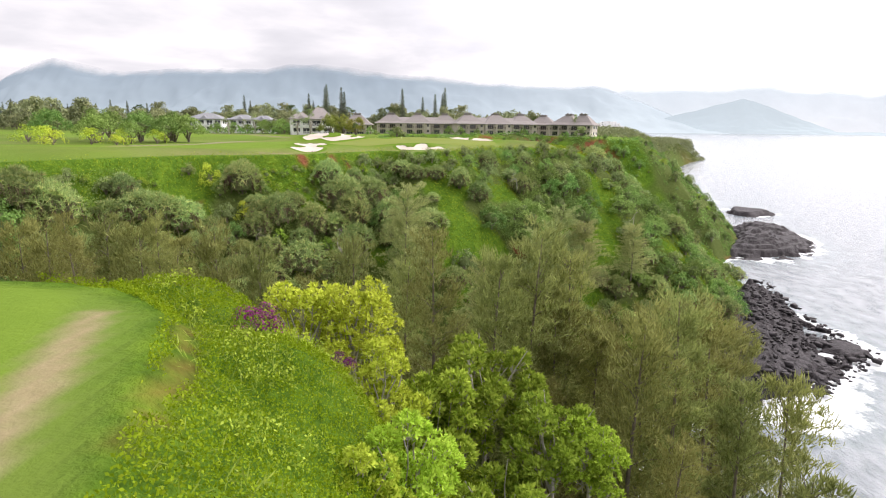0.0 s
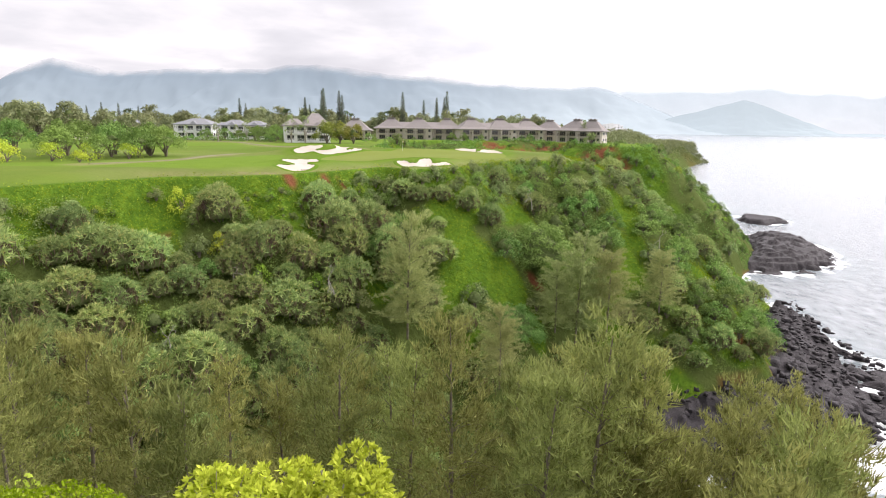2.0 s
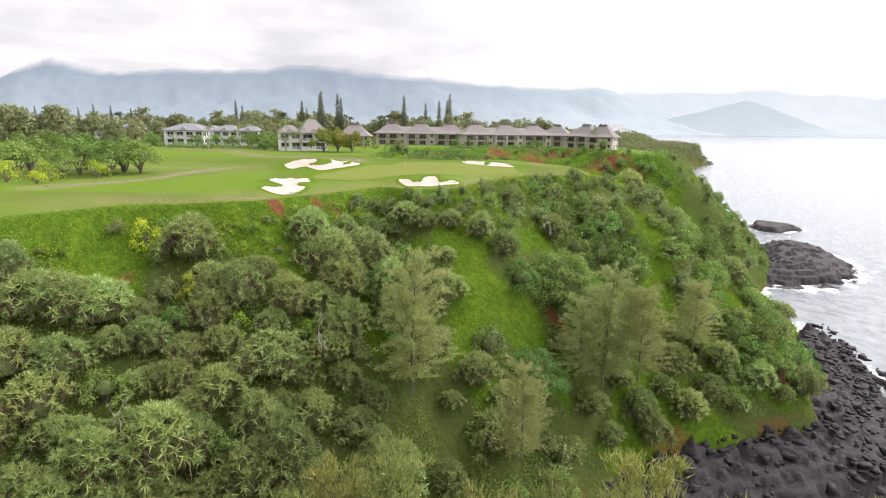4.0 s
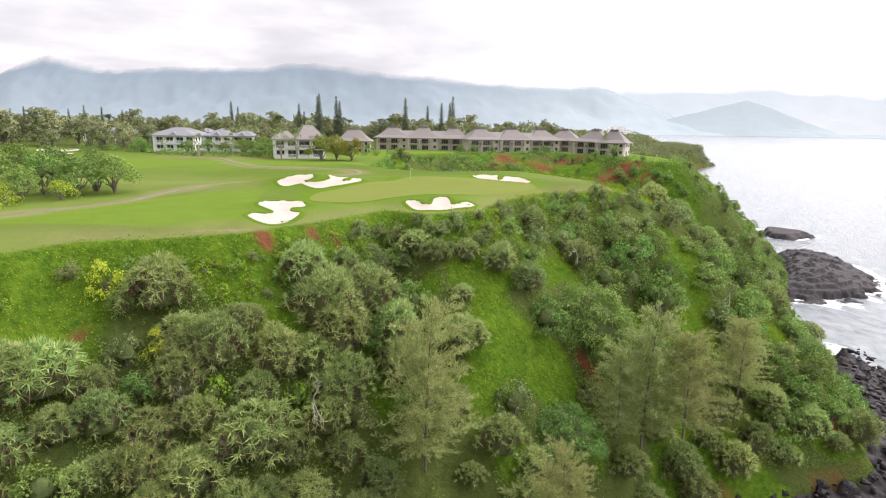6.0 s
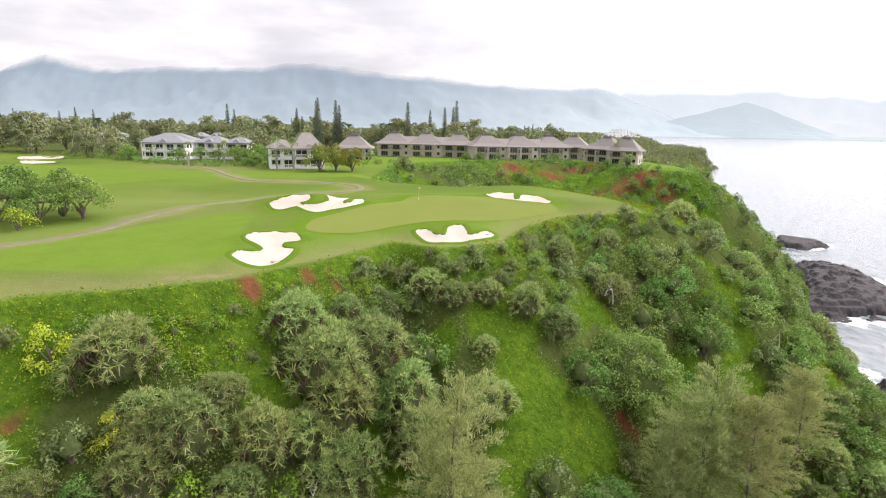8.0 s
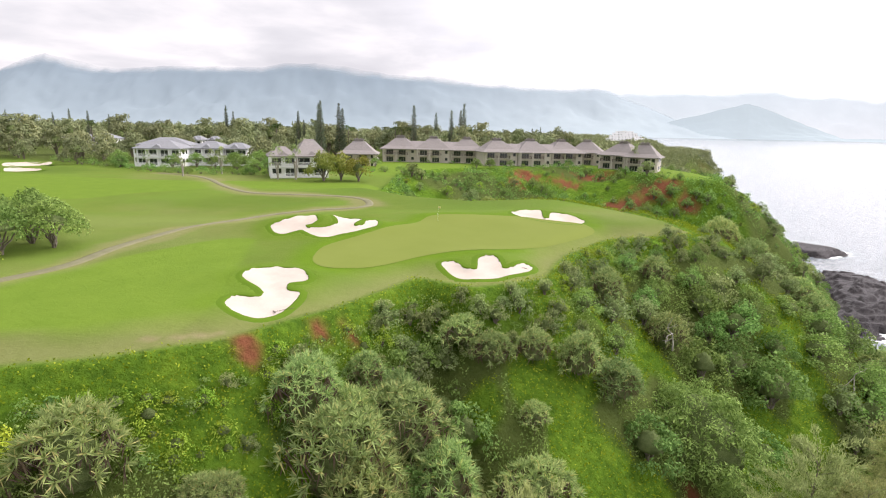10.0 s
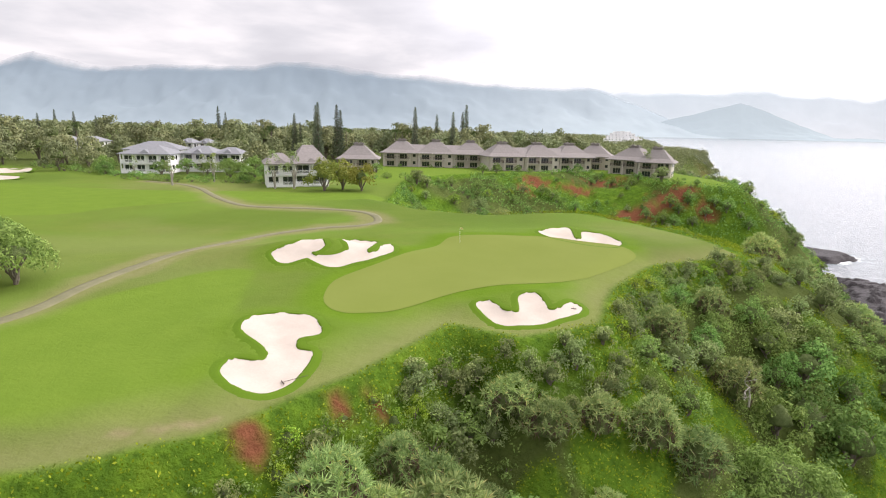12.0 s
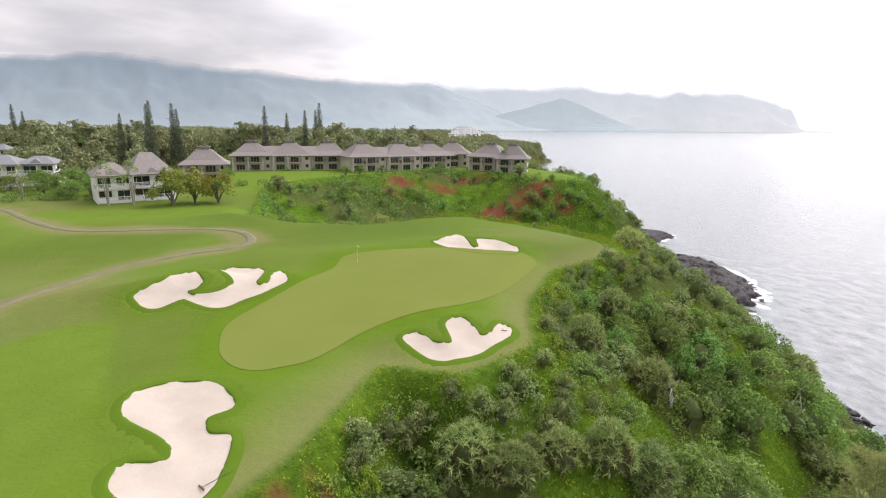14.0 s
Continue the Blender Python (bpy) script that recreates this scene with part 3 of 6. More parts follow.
def blob(X, Y, items):
    r = np.zeros(np.shape(X))
    for x, y, a, b in items:
        r = np.maximum(r, 1 - smooth(0.35, 1.15, np.hypot((X - x) / a, (Y - y) / b) + 0.9 * fbm(X, Y, 0.3, 4, 11) + 1.3 * fbm(X, Y, 0.9, 3, 14)))
    return r


D_EDGE = nearest(XX, YY, TOP)[0]
ON_TOP = inside(XX, YY, TOP)
LAND = inside(XX, YY, BASE)
wob = 2.5 * fbm(XX, YY, 0.12, 4, 4)
lawn = ON_TOP * smooth(0.2, 1.2, D_EDGE + wob * 0.5)
far_wood = smooth(300, 306, YY + wob * 3) + smooth(-74, -84, XX + wob * 4) * smooth(190, 225, YY + 0.25 * XX + wob * 4)
lawn = lawn * (1 - np.clip(far_wood, 0, 1))
FAIRWAY = ring([(-75, 93), (-45, 95), (-37.3, 95.9), (-32.1, 96.9), (-30.8, 98.1), (-30.3, 100.7), (-30.9, 105.3), (-32.1, 110.7), (-34.7, 123.1), (-35.5, 127), (-39.8, 126.5), (-44.5, 120), (-49, 111.5), (-56, 103), (-75, 99)])
FAIRWAY_TWO = ring([(-90, 160), (-74, 172), (-60, 182), (-44, 184), (-30, 190), (-30, 197), (-60, 196), (-95, 196), (-140, 205), (-150, 175)])
fair = np.zeros(XX.shape)
for P in (FAIRWAY, FAIRWAY_TWO, TEE):
    d = nearest(XX, YY, P)[0]
    fair = np.maximum(fair, np.where(inside(XX, YY, P), 1, 1 - smooth(0, 1.0, d)))
fair = np.maximum(fair, smooth(210, 240, YY) * smooth(-46, -38, XX))
collar = 1 - smooth(1.0, 4.5, np.where(inside(XX, YY, GREEN), 0, nearest(XX, YY, GREEN)[0]) + wob)
for P in list(BUNKERS.values())[:4]:
    collar = np.maximum(collar, 0.5 * (1 - smooth(1.2, 4.0, nearest(XX, YY, P)[0] + wob)))
worn = (1 - smooth(1.5, 6.5, D_EDGE + wob * 2)) * smooth(84, 92, YY) * (1 - smooth(150, 170, YY)) * 0.4
TRACKSIDE = np.array([(-12.4, 17.6), (-11.6, 15), (-10.6, 12.3), (-9.7, 9.6), (-8.8, 7), (-7.8, 2), (-7.7, 2), (-8.7, 7), (-9.6, 9.6), (-10.5, 12.3), (-11.5, 15)])
worn = np.maximum(worn, (1 - smooth(0.25, 0.95, nearest(XX, YY, TRACKSIDE)[0] + wob * 0.5)))
BANKTOP = np.array([(-10.4, 21.5), (-9.4, 18.5), (-8.0, 15.2), (-7.2, 12.5), (-6.6, 9.5), (-6.7, 9.5), (-7.3, 12.5), (-8.1, 15.2), (-9.5, 18.5)])
BANK_EARTH = 0.5 * (1 - smooth(0.1, 0.75, nearest(XX, YY, BANKTOP)[0] + 1.5 * fbm(XX, YY, 0.9, 3, 6) + 0.2))
CART = np.array([(-58, 99), (-52.5, 107.5), (-50, 113.4), (-49.8, 122.2), (-47.6, 135.6), (-44.6, 143.5), (-40, 151), (-33, 155.5), (-27.5, 157), (-24.9, 161), (-26.6, 168), (-31.6, 172.2), (-40, 174), (-52, 175.6), (-59.5, 182), (-66, 191), (-72, 200), (-81, 209), (-92, 214)], float)
CART_LINE = np.concatenate((CART, CART[-2:0:-1] + 0.01))
worn = np.maximum(worn, 0.55 * (1 - smooth(0.8, 4.5, nearest(XX, YY, CART_LINE)[0] + wob * 2.0)))
worn = np.maximum(worn, 0.22 * smooth(0.0, 0.25, fbm(XX, YY, 0.045, 3, 61)) * ON_TOP * (1 - np.clip(fair + collar, 0, 1)))
worn = np.maximum(worn, 0.9 * (1 - smooth(0.1, 0.55, nearest(XX, YY, np.array([(-33.5, 95.4), (-30.5, 96.3), (-27.4, 97.6), (-27.5, 97.7), (-30.6, 96.4)]))[0] + 0.4 * fbm(XX, YY, 0.8, 3, 5) + 0.1)))
RED_BANKS = [(19, 257.5, 7, 5), (14, 250.5, 3.5, 5), (45.8, 265.5, 8, 5), (61.6, 243.4, 8, 5.5), (47.5, 239, 9, 6), (53, 240.5, 7, 4), (42, 237, 6, 4), (70, 238, 5, 4), (33, 258, 6, 4), (-25.3, 97.1, 1.5, 1.0), (-37.7, 78.6, 0.9, 1.6), (-38.2, 82.1, 0.7, 0.8), (-20.8, 101.6, 1.0, 0.9), (-18.8, 103.6, 1.2, 0.9), (-22.1, 98.3, 0.6, 1.0), (16.0, 104.6, 3.2, 1.2), (59.1, 117.0, 2.0, 1.6)]
earth = np.maximum(blob(XX, YY, RED_BANKS), BANK_EARTH)
earth = np.maximum(earth, 0.55 * ~LAND * smooth(-0.12, 0.1, fbm(XX, YY, 0.25, 3, 71)))
# where the ground takes the duller litter-and-tree-shade colour
FAR_LITTER_SHADE = np.clip(far_wood, 0, 1) * ON_TOP
litter_shade = (1 - ON_TOP * 1.0) * (1 - clearing(XX, YY)) * smooth(2.0, 7.0, D_EDGE + wob)

ny, nx = XX.shape
ids = np.arange(nx * ny).reshape(ny, nx)
quads = np.stack((ids[:-1, :-1], ids[:-1, 1:], ids[1:, 1:], ids[1:, :-1]), -1).reshape(-1, 4)
me = quick_mesh("ground", np.stack((XX, YY, ZZ), -1).reshape(-1, 3), [quads], M_GROUND, True)
for key, val in (("lawn", lawn), ("fairway", fair), ("collar", np.clip(collar, 0, 1)), ("worn", worn), ("earth", earth), ("shaded_litter", np.maximum(litter_shade, FAR_LITTER_SHADE))):
    mark(me, key, np.ravel(val * 1.0))
ground = tagged(new("ground", me), "green headland of mown turf and overgrown sea cliffs", "ground", kind="structure")


def draped(name, outline, lift, mat, cell=0.8, sink=None, smooth_shade=True):
    """A sheet that lies on the ground within an outline."""
    from mathutils.geometry import delaunay_2d_cdt
    P = np.asarray(outline)
    gx, gy = np.meshgrid(np.arange(P[:, 0].min(), P[:, 0].max(), cell), np.arange(P[:, 1].min(), P[:, 1].max(), cell))
    gx, gy = gx.ravel(), gy.ravel()
    keep = inside(gx, gy, P) & (nearest(gx, gy, P)[0] > cell * 0.4)
    pts = np.concatenate((P, np.stack((gx[keep], gy[keep]), 1)))
    n = len(P)
    v, _, f, *_ = delaunay_2d_cdt([Vector(p) for p in pts], [], [list(range(n))], 1, 1e-5)
    v = np.array([tuple(p) for p in v])
    z = height(v[:, 0], v[:, 1]) + lift
    if sink is not None:
        z = z - sink(v[:, 0], v[:, 1])
    return quick_mesh(name, np.column_stack((v, z)), [np.array([t for t in f if len(t) == 3])], mat, smooth_shade)


def sea():
    sx = np.concatenate((-np.array(growing(20, 4900, 30, 1.3))[::-1], spread((-10, 300, 3.0)), growing(305, 4900, 5, 1.14)))
    sy = np.concatenate((-np.array(growing(20, 600, 8, 1.3))[::-1], spread((-10, 460, 3.0)), growing(466, 4900, 6, 1.12)))
    X, Y = np.meshgrid(sx, sy)
    r = np.hypot(X, Y)
    Z = 44.0 * smooth(600, 3000, r)
    d = nearest(X, Y, BASE)[0]
    for P in LAVA_OUTLINES:
        d = np.minimum(d, np.where(inside(X, Y, P), 0, nearest(X, Y, P)[0]))
    surf = np.exp(-d / (5.5 + 5 * (1 - smooth(170, 260, Y)))) * (1.0 - 0.45 * smooth(250, 420, Y)) + 0.75 * np.exp(-(((X - 72) / 16) ** 2 + ((Y - 106) / 14) ** 2)) + 0.6 * np.exp(-(((X - 205) / 22) ** 2 + ((Y - 430) / 14) ** 2))
    ny, nx = X.shape
    k = np.arange(nx * ny).reshape(ny, nx)
    q = np.stack((k[:-1, :-1], k[:-1, 1:], k[1:, 1:], k[1:, :-1]), -1).reshape(-1, 4)
    me = quick_mesh("sea", np.stack((X, Y, Z), -1).reshape(-1, 3), [q], M_SEA, True)
    mark(me, "surf", surf.ravel())
    return tagged(new("sea", me), "pale grey-blue sea with white surf along the rocks", "sea", kind="structure")


LAVA = {
    "shelf": (ring([(6, 90), (20, 110), (40, 118), (62, 124), (76, 138), (90, 160), (97, 166), (102, 158), (106, 146), (109, 134), (106, 126), (95, 118), (86, 111),
                    (74, 104), (62, 99), (52, 95), (40, 90), (29, 84), (16, 79)], 4), 9.5, 0.55),
    "point": (ring([(116, 236), (132, 229), (150, 231), (168, 241), (182, 262), (191, 284), (185, 308), (172, 322), (158, 304), (136, 266)], 4), 6.5, 0.8),
    "spit": (ring([(186, 360), (196, 352), (210, 354), (224, 366), (214, 382), (200, 392)], 4), 4.0, 1.3),
    "cove": (ring([(20, 60), (30, 56), (36, 66), (33, 78), (22, 82), (14, 76)], 4), 2.4, 0.8),
}
LAVA_OUTLINES = [v[0] for v in LAVA.values()]
sea()


def lava_rock(P, high, cell, seed):
    gx, gy = np.meshgrid(np.arange(P[:, 0].min() - 2, P[:, 0].max() + 2, cell), np.arange(P[:, 1].min() - 2, P[:, 1].max() + 2, cell))
    d = nearest(gx, gy, P)[0] * np.where(inside(gx, gy, P), 1, -1) + 7 * fbm(gx, gy, 0.10, 4, seed) + 3 * fbm(gx, gy, 0.45, 3, seed + 3)
    cracks = np.abs(fbm(gx, gy, 0.22, 4, seed + 5)) * 2.2 + 0.6 * np.abs(fbm(gx, gy, 0.8, 3, seed + 9))
    foot = nearest(gx, gy, BASE)[0] * ~inside(gx, gy, BASE)
    bulk = smooth(-0.5, 15 if high > 6 else 7, d) if high < 9 else 0.17 * smooth(-0.3, 2.0, d) + 0.83 * (1 - smooth(0, 20, foot + 8 * fbm(gx, gy, 0.07, 3, seed + 31)))
    z = high * bulk * (0.85 + cracks * 0.3) + (1.1 * fbm(gx, gy, 0.3, 4, seed + 13) + 2.0 * np.abs(fbm(gx, gy, 0.13, 3, seed + 17)) - 0.25) * smooth(-0.3, 1.5, d) - 0.35
    z = z - 2.6 * smooth(0.05, 0.12, fbm(gx, gy, 0.075, 3, seed + 21)) * (high != 6.5) * (z < 4) - 2.2 * smooth(0.04, 0.10, fbm(gx, gy, 0.2, 3, seed + 27)) * (z < 2.2)
    step = 1.5 + 0.7 * fbm(gx, gy, 0.05, 2, seed + 41)
    ledge = np.floor(z / step)
    z = np.where(z > 0.4, 0.25 * z + 0.75 * step * (ledge + smooth(0.6, 0.95, z / step - ledge) - 0.05) + 0.5 * fbm(gx, gy, 0.7, 3, seed + 43), z)
    z = np.where(d < -0.5, -1.5, z)
    ny, nx = gx.shape
    k = np.arange(nx * ny).reshape(ny, nx)
    q = np.stack((k[:-1, :-1], k[:-1, 1:], k[1:, 1:], k[1:, :-1]), -1).reshape(-1, 4)
    live = (z.ravel()[q] > -1.2).any(1)
    jx, jy = gx + cell * 0.6 * (lattice(gx * 3.1, gy * 3.1, 1) - 0.5), gy + cell * 0.6 * (lattice(gx * 3.1, gy * 3.1, 2) - 0.5)
    ob = new("lava_rock", quick_mesh("lava_rock", np.stack((jx, jy, z), -1).reshape(-1, 3), [q[live]], M_LAVA))
    return tagged(ob, "black jagged lava rock at the water's edge", "rock", group="lava rocks on the shore")


for seed, (P, high, cell) in enumerate(LAVA.values()):
    lava_rock(P, high, cell, 20 + 7 * seed)


def boulders(n, seed):
    """Broken lava blocks over the shelf."""
    rng = np.random.default_rng(seed)
    P = LAVA["shelf"][0]
    X, Y = rng.uniform(P[:, 0].min(), P[:, 0].max(), n), rng.uniform(P[:, 1].min() - 3, P[:, 1].max(), n)
    d = nearest(X, Y, P)[0]
    ok = (inside(X, Y, P) | (d < 3)) & ~inside(X, Y, BASE)
    pieces = []
    base = np.array([(i, j, k) for i in (-1, 1) for j in (-1, 1) for k in (-1, 1)], float)
    quad = np.array([(0, 1, 3, 2), (4, 6, 7, 5), (0, 4, 5, 1), (2, 3, 7, 6), (0, 2, 6, 4), (1, 5, 7, 3)])
    foot = nearest(X, Y, BASE)[0]
    for x, y, ff in zip(X[ok], Y[ok], foot[ok]):
        r = 0.16 + 0.6 * rng.random() ** 4 + 0.2 * rng.random()
        v = base * (1 + 0.33 * rng.normal(size=base.shape)) * np.array((1.0, rng.uniform(0.5, 1.1), rng.uniform(0.3, 0.7))) * r
        w = rng.uniform(0, 6.28)
        v = v @ np.array(((math.cos(w), math.sin(w), 0.0), (-math.sin(w), math.cos(w), 0.0), (rng.normal() * 0.2, rng.normal() * 0.2, 1.0)))
        pieces.append((v + np.array((x, y, max(0.15, 9.5 * (0.17 + 0.83 * (1 - float(smooth(0, 20, ff)))) - 0.7))), quad))
    v, f = join(pieces)
    tagged(new("lava_boulders", quick_mesh("lava_boulders", v, [f], M_LAVA)), "broken black lava boulders on the rock shelf", "boulders", kind="stuff")


boulders(3000, 77)


# ---- far hills ----
def hills(name, ridge, y, mat, label, depth=900, rough=60, seed=0):
    """A range of hills: a ridge line (x, z) that falls off towards the viewer in spurs."""
    R = np.array(ridge, float)
    xs = np.linspace(R[0, 0], R[-1, 0], 420)
    rz = np.interp(xs, R[:, 0], R[:, 1])
    rows = np.linspace(0, 1, 26)
    X, T = np.meshgrid(xs, rows)
    spur = np.abs(fbm(X, T * 600, 0.004, 4, seed)) * 2
    Z = (np.tile(rz, (26, 1)) + 14 * fbm(X, T * 0, 0.01, 4, seed + 2)) * (1 - T) ** 1.25 * (1 - 0.9 * spur * T * (1.6 - T)) + rough * fbm(X, T * 700, 0.006, 4, seed + 4) * T * (1 - T) * 4
    Y = y - T * depth + 0 * X
    k = np.arange(X.size).reshape(X.shape)
    q = np.stack((k[:-1, :-1], k[:-1, 1:], k[1:, 1:], k[1:, :-1]), -1).reshape(-1, 4)
    me = quick_mesh(name, np.stack((X, Y, np.maximum(Z, 0) + 36), -1).reshape(-1, 3), [q], mat, True)
    mark(me, "up", ((1 - T) ** 1.25).ravel())
    return tagged(new(name, me), label, "mountains", kind="structure")


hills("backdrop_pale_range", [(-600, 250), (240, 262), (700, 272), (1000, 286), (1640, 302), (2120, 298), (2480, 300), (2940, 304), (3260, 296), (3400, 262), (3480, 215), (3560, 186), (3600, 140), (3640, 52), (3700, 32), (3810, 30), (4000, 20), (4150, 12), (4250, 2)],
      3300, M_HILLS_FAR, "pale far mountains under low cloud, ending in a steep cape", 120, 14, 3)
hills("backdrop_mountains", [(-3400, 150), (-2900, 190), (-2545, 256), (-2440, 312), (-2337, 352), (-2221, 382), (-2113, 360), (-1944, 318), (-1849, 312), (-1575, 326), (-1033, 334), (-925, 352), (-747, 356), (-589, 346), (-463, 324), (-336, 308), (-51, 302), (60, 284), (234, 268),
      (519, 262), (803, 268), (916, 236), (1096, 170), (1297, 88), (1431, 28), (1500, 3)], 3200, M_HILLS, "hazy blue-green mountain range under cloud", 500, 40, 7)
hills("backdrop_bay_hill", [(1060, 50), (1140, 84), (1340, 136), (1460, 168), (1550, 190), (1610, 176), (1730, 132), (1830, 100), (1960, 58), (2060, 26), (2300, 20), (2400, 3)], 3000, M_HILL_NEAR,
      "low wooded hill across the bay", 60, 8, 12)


# ---- plants: one maker for each kind; a few grown forms of each are set out many times ----
def limbs(rng, n, rise, reach, radius, base=0.0, crook=0.25, seg=6):
    """Limbs that fork from the foot: paths and their ends."""
    out, ends = [], []
    for i in range(n):
        w = 2 * math.pi * (i + rng.uniform(-0.3, 0.3)) / n
        tip = np.array((math.cos(w) * reach * rng.uniform(0.5, 1), math.sin(w) * reach * rng.uniform(0.5, 1), rise * rng.uniform(0.7, 1)))
        t = np.linspace(0, 1, seg)[:, None]
        path = np.array((0, 0, base)) + t * np.array((0, 0, tip[2])) + t ** 1.6 * np.array((tip[0], tip[1], 0))
        path[1:-1] += rng.normal(size=(seg - 2, 3)) * crook * reach * 0.2
        out.append(tube(path, np.linspace(radius, radius * 0.3, seg), 5))
        ends.append(path)
    return out, ends


def grow_pandan(seed, mat, wide=2.7, tall=4.6, heads=84, blades=24):
    """Screw pine: forked grey limbs under a lumpy dome of fine sword-leaf rosettes, dry leaves hanging beneath."""
    rng = np.random.default_rng(seed)
    wood, _ = limbs(rng, 6, tall * 0.75, wide * 0.8, 0.11)
    wood.append(tube([(0, 0, -1.5), (0, 0, 0.3), (0.1, 0, tall * 0.5)], [0.2, 0.16, 0.09]))
    B, W, DB, DW = [], [], [], []
    lump = rng.uniform(0, 6.28, 3)
    for i in range(heads):
        w, u = i * 2.399963 + rng.uniform(-0.35, 0.35), (i + 0.5) / heads
        sn = math.sqrt(u)
        k = wide * (0.92 + 0.14 * math.sin(2 * w + lump[0]) + 0.11 * math.sin(5 * w + lump[1])) * rng.uniform(0.86, 1.08)
        c = np.array((math.cos(w) * sn * k, math.sin(w) * sn * k, tall * (0.16 + 0.84 * math.sqrt(1 - 0.97 * u) * rng.uniform(0.86, 1.06))))
        axis = unit(np.array((c[0], c[1], (c[2] - tall * 0.3) * 1.35))[None])[0]
        d = unit(rng.normal(size=(blades, 3)) * 0.72 + axis * rng.uniform(0.4, 1.3, (blades, 1)) + np.array((0, 0, 0.1)))
        B.append(np.repeat(c[None], blades, 0) + d * 0.05)
        W.append(d)
        if u > 0.45:
            n = 6
            DB.append(np.repeat(c[None], n, 0) - axis * 0.25 + rng.normal(size=(n, 3)) * 0.15)
            DW.append(unit(np.array((-c[0] * 0.12, -c[1] * 0.12, -1.0)) + rng.normal(size=(n, 3)) * 0.35))
    B, W, DB, DW = (np.concatenate(q) for q in (B, W, DB, DW))
    L = rng.uniform(0.36, 0.74, len(B))
    v, f = needle_tris(B, W, L, np.full(len(B), 0.108), rng)
    v[2::3, 2] -= 0.24 * L ** 2
    tv, tf = join(wood)
    root = new("screw_pine")
    part("trunk", quick_mesh("trunk", tv, [tf], M_BARK), M_BARK, root)
    part("crown", quick_mesh("crown", v, [f], mat), mat, root)
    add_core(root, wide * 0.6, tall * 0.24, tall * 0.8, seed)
    DL = rng.uniform(0.6, 1.3, len(DB))
    v, f = needle_tris(DB, DW, DL, DL * 0.09, rng)
    part("dry_skirt", quick_mesh("dry_skirt", v, [f], M_DRY), M_DRY, root, "dry brown hanging leaves")
    return root


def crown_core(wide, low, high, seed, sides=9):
    """Added rough dome inside a crown, closed below: blocks light and darkens the gaps."""
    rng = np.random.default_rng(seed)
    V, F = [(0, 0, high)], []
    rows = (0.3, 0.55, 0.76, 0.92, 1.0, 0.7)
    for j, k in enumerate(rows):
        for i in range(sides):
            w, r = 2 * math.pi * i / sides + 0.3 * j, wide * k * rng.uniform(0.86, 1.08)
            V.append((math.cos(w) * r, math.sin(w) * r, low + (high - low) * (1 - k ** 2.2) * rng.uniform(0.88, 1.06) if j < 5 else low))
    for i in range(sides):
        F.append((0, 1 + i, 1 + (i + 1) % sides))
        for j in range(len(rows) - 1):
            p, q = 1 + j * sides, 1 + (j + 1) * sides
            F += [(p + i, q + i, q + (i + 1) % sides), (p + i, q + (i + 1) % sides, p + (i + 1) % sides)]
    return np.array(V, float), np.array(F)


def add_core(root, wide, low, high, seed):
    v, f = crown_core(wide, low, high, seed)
    part("crown_core", quick_mesh("crown_core", v, [f], M_CORE), M_CORE, root, "added opaque green-brown core that blocks light through the crown")


def clumped(rng, clumps, per, leaf, stretch=0.55):
    """Leaves on the outside of rounded clumps: (x, y, z, radius)."""
    B, W = [], []
    for x, y, z, r in clumps:
        n = int(per * r * r)
        d = unit(rng.normal(size=(n, 3)))
        d[:, 2] = np.where(d[:, 2] < -0.35, -d[:, 2], d[:, 2])
        rad = r * (1 - 0.35 * rng.uniform(0, 1, n) ** 2) * (1 + 0.12 * np.sin(d[:, 0] * 7 + d[:, 1] * 5))
        B.append(np.array((x, y, z)) + d * rad[:, None])
        W.append(d)
    B, D = np.concatenate(B), np.concatenate(W)
    L = leaf * rng.uniform(0.6, 1.3, len(B))
    W = unit(np.cross(D, rng.normal(size=D.shape)) + 0.45 * D * rng.uniform(-0.2, 1.0, (len(D), 1)) + np.array((0, 0, -0.25)))
    return leaf_quads(B, W, L, L * stretch, rng, D)


def dome(rng, n, wide, low, high, r0, r1):
    out = []
    for i in range(n):
        w, k = rng.uniform(0, 2 * math.pi), math.sqrt(rng.uniform(0, 1))
        z = low + (high - low) * (1 - k ** 2.2) * rng.uniform(0.75, 1.0)
        out.append((math.cos(w) * wide * k, math.sin(w) * wide * k, z, rng.uniform(r0, r1)))
    return out


def grow_broad(name, seed, mat, wide=2.6, low=1.8, high=4.6, clumps=16, per=75, leaf=0.34, bark=None, stems=5, fine=1.0):
    rng = np.random.default_rng(seed)
    lumps = dome(rng, clumps, wide, low, high, 0.55 * fine * wide / 2.2, 1.05 * fine * wide / 2.2)
    v, f = clumped(rng, lumps, per, leaf)
    wood, _ = limbs(rng, stems, high * 0.66, wide * 0.6, 0.05 * high ** 0.7)
    wood.append(tube([(0, 0, -1.2), (0, 0, 0.4), (0, 0, high * 0.5)], [0.05 * high ** 0.8, 0.045 * high ** 0.8, 0.03 * high ** 0.8]))
    tv, tf = join(wood)
    root = new(name)
    part("trunk", quick_mesh("trunk", tv, [tf], bark or M_BARK), bark or M_BARK, root)
    part("crown", quick_mesh("crown", v, [f], mat), mat, root)
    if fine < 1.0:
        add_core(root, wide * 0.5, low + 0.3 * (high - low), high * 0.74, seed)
    return root


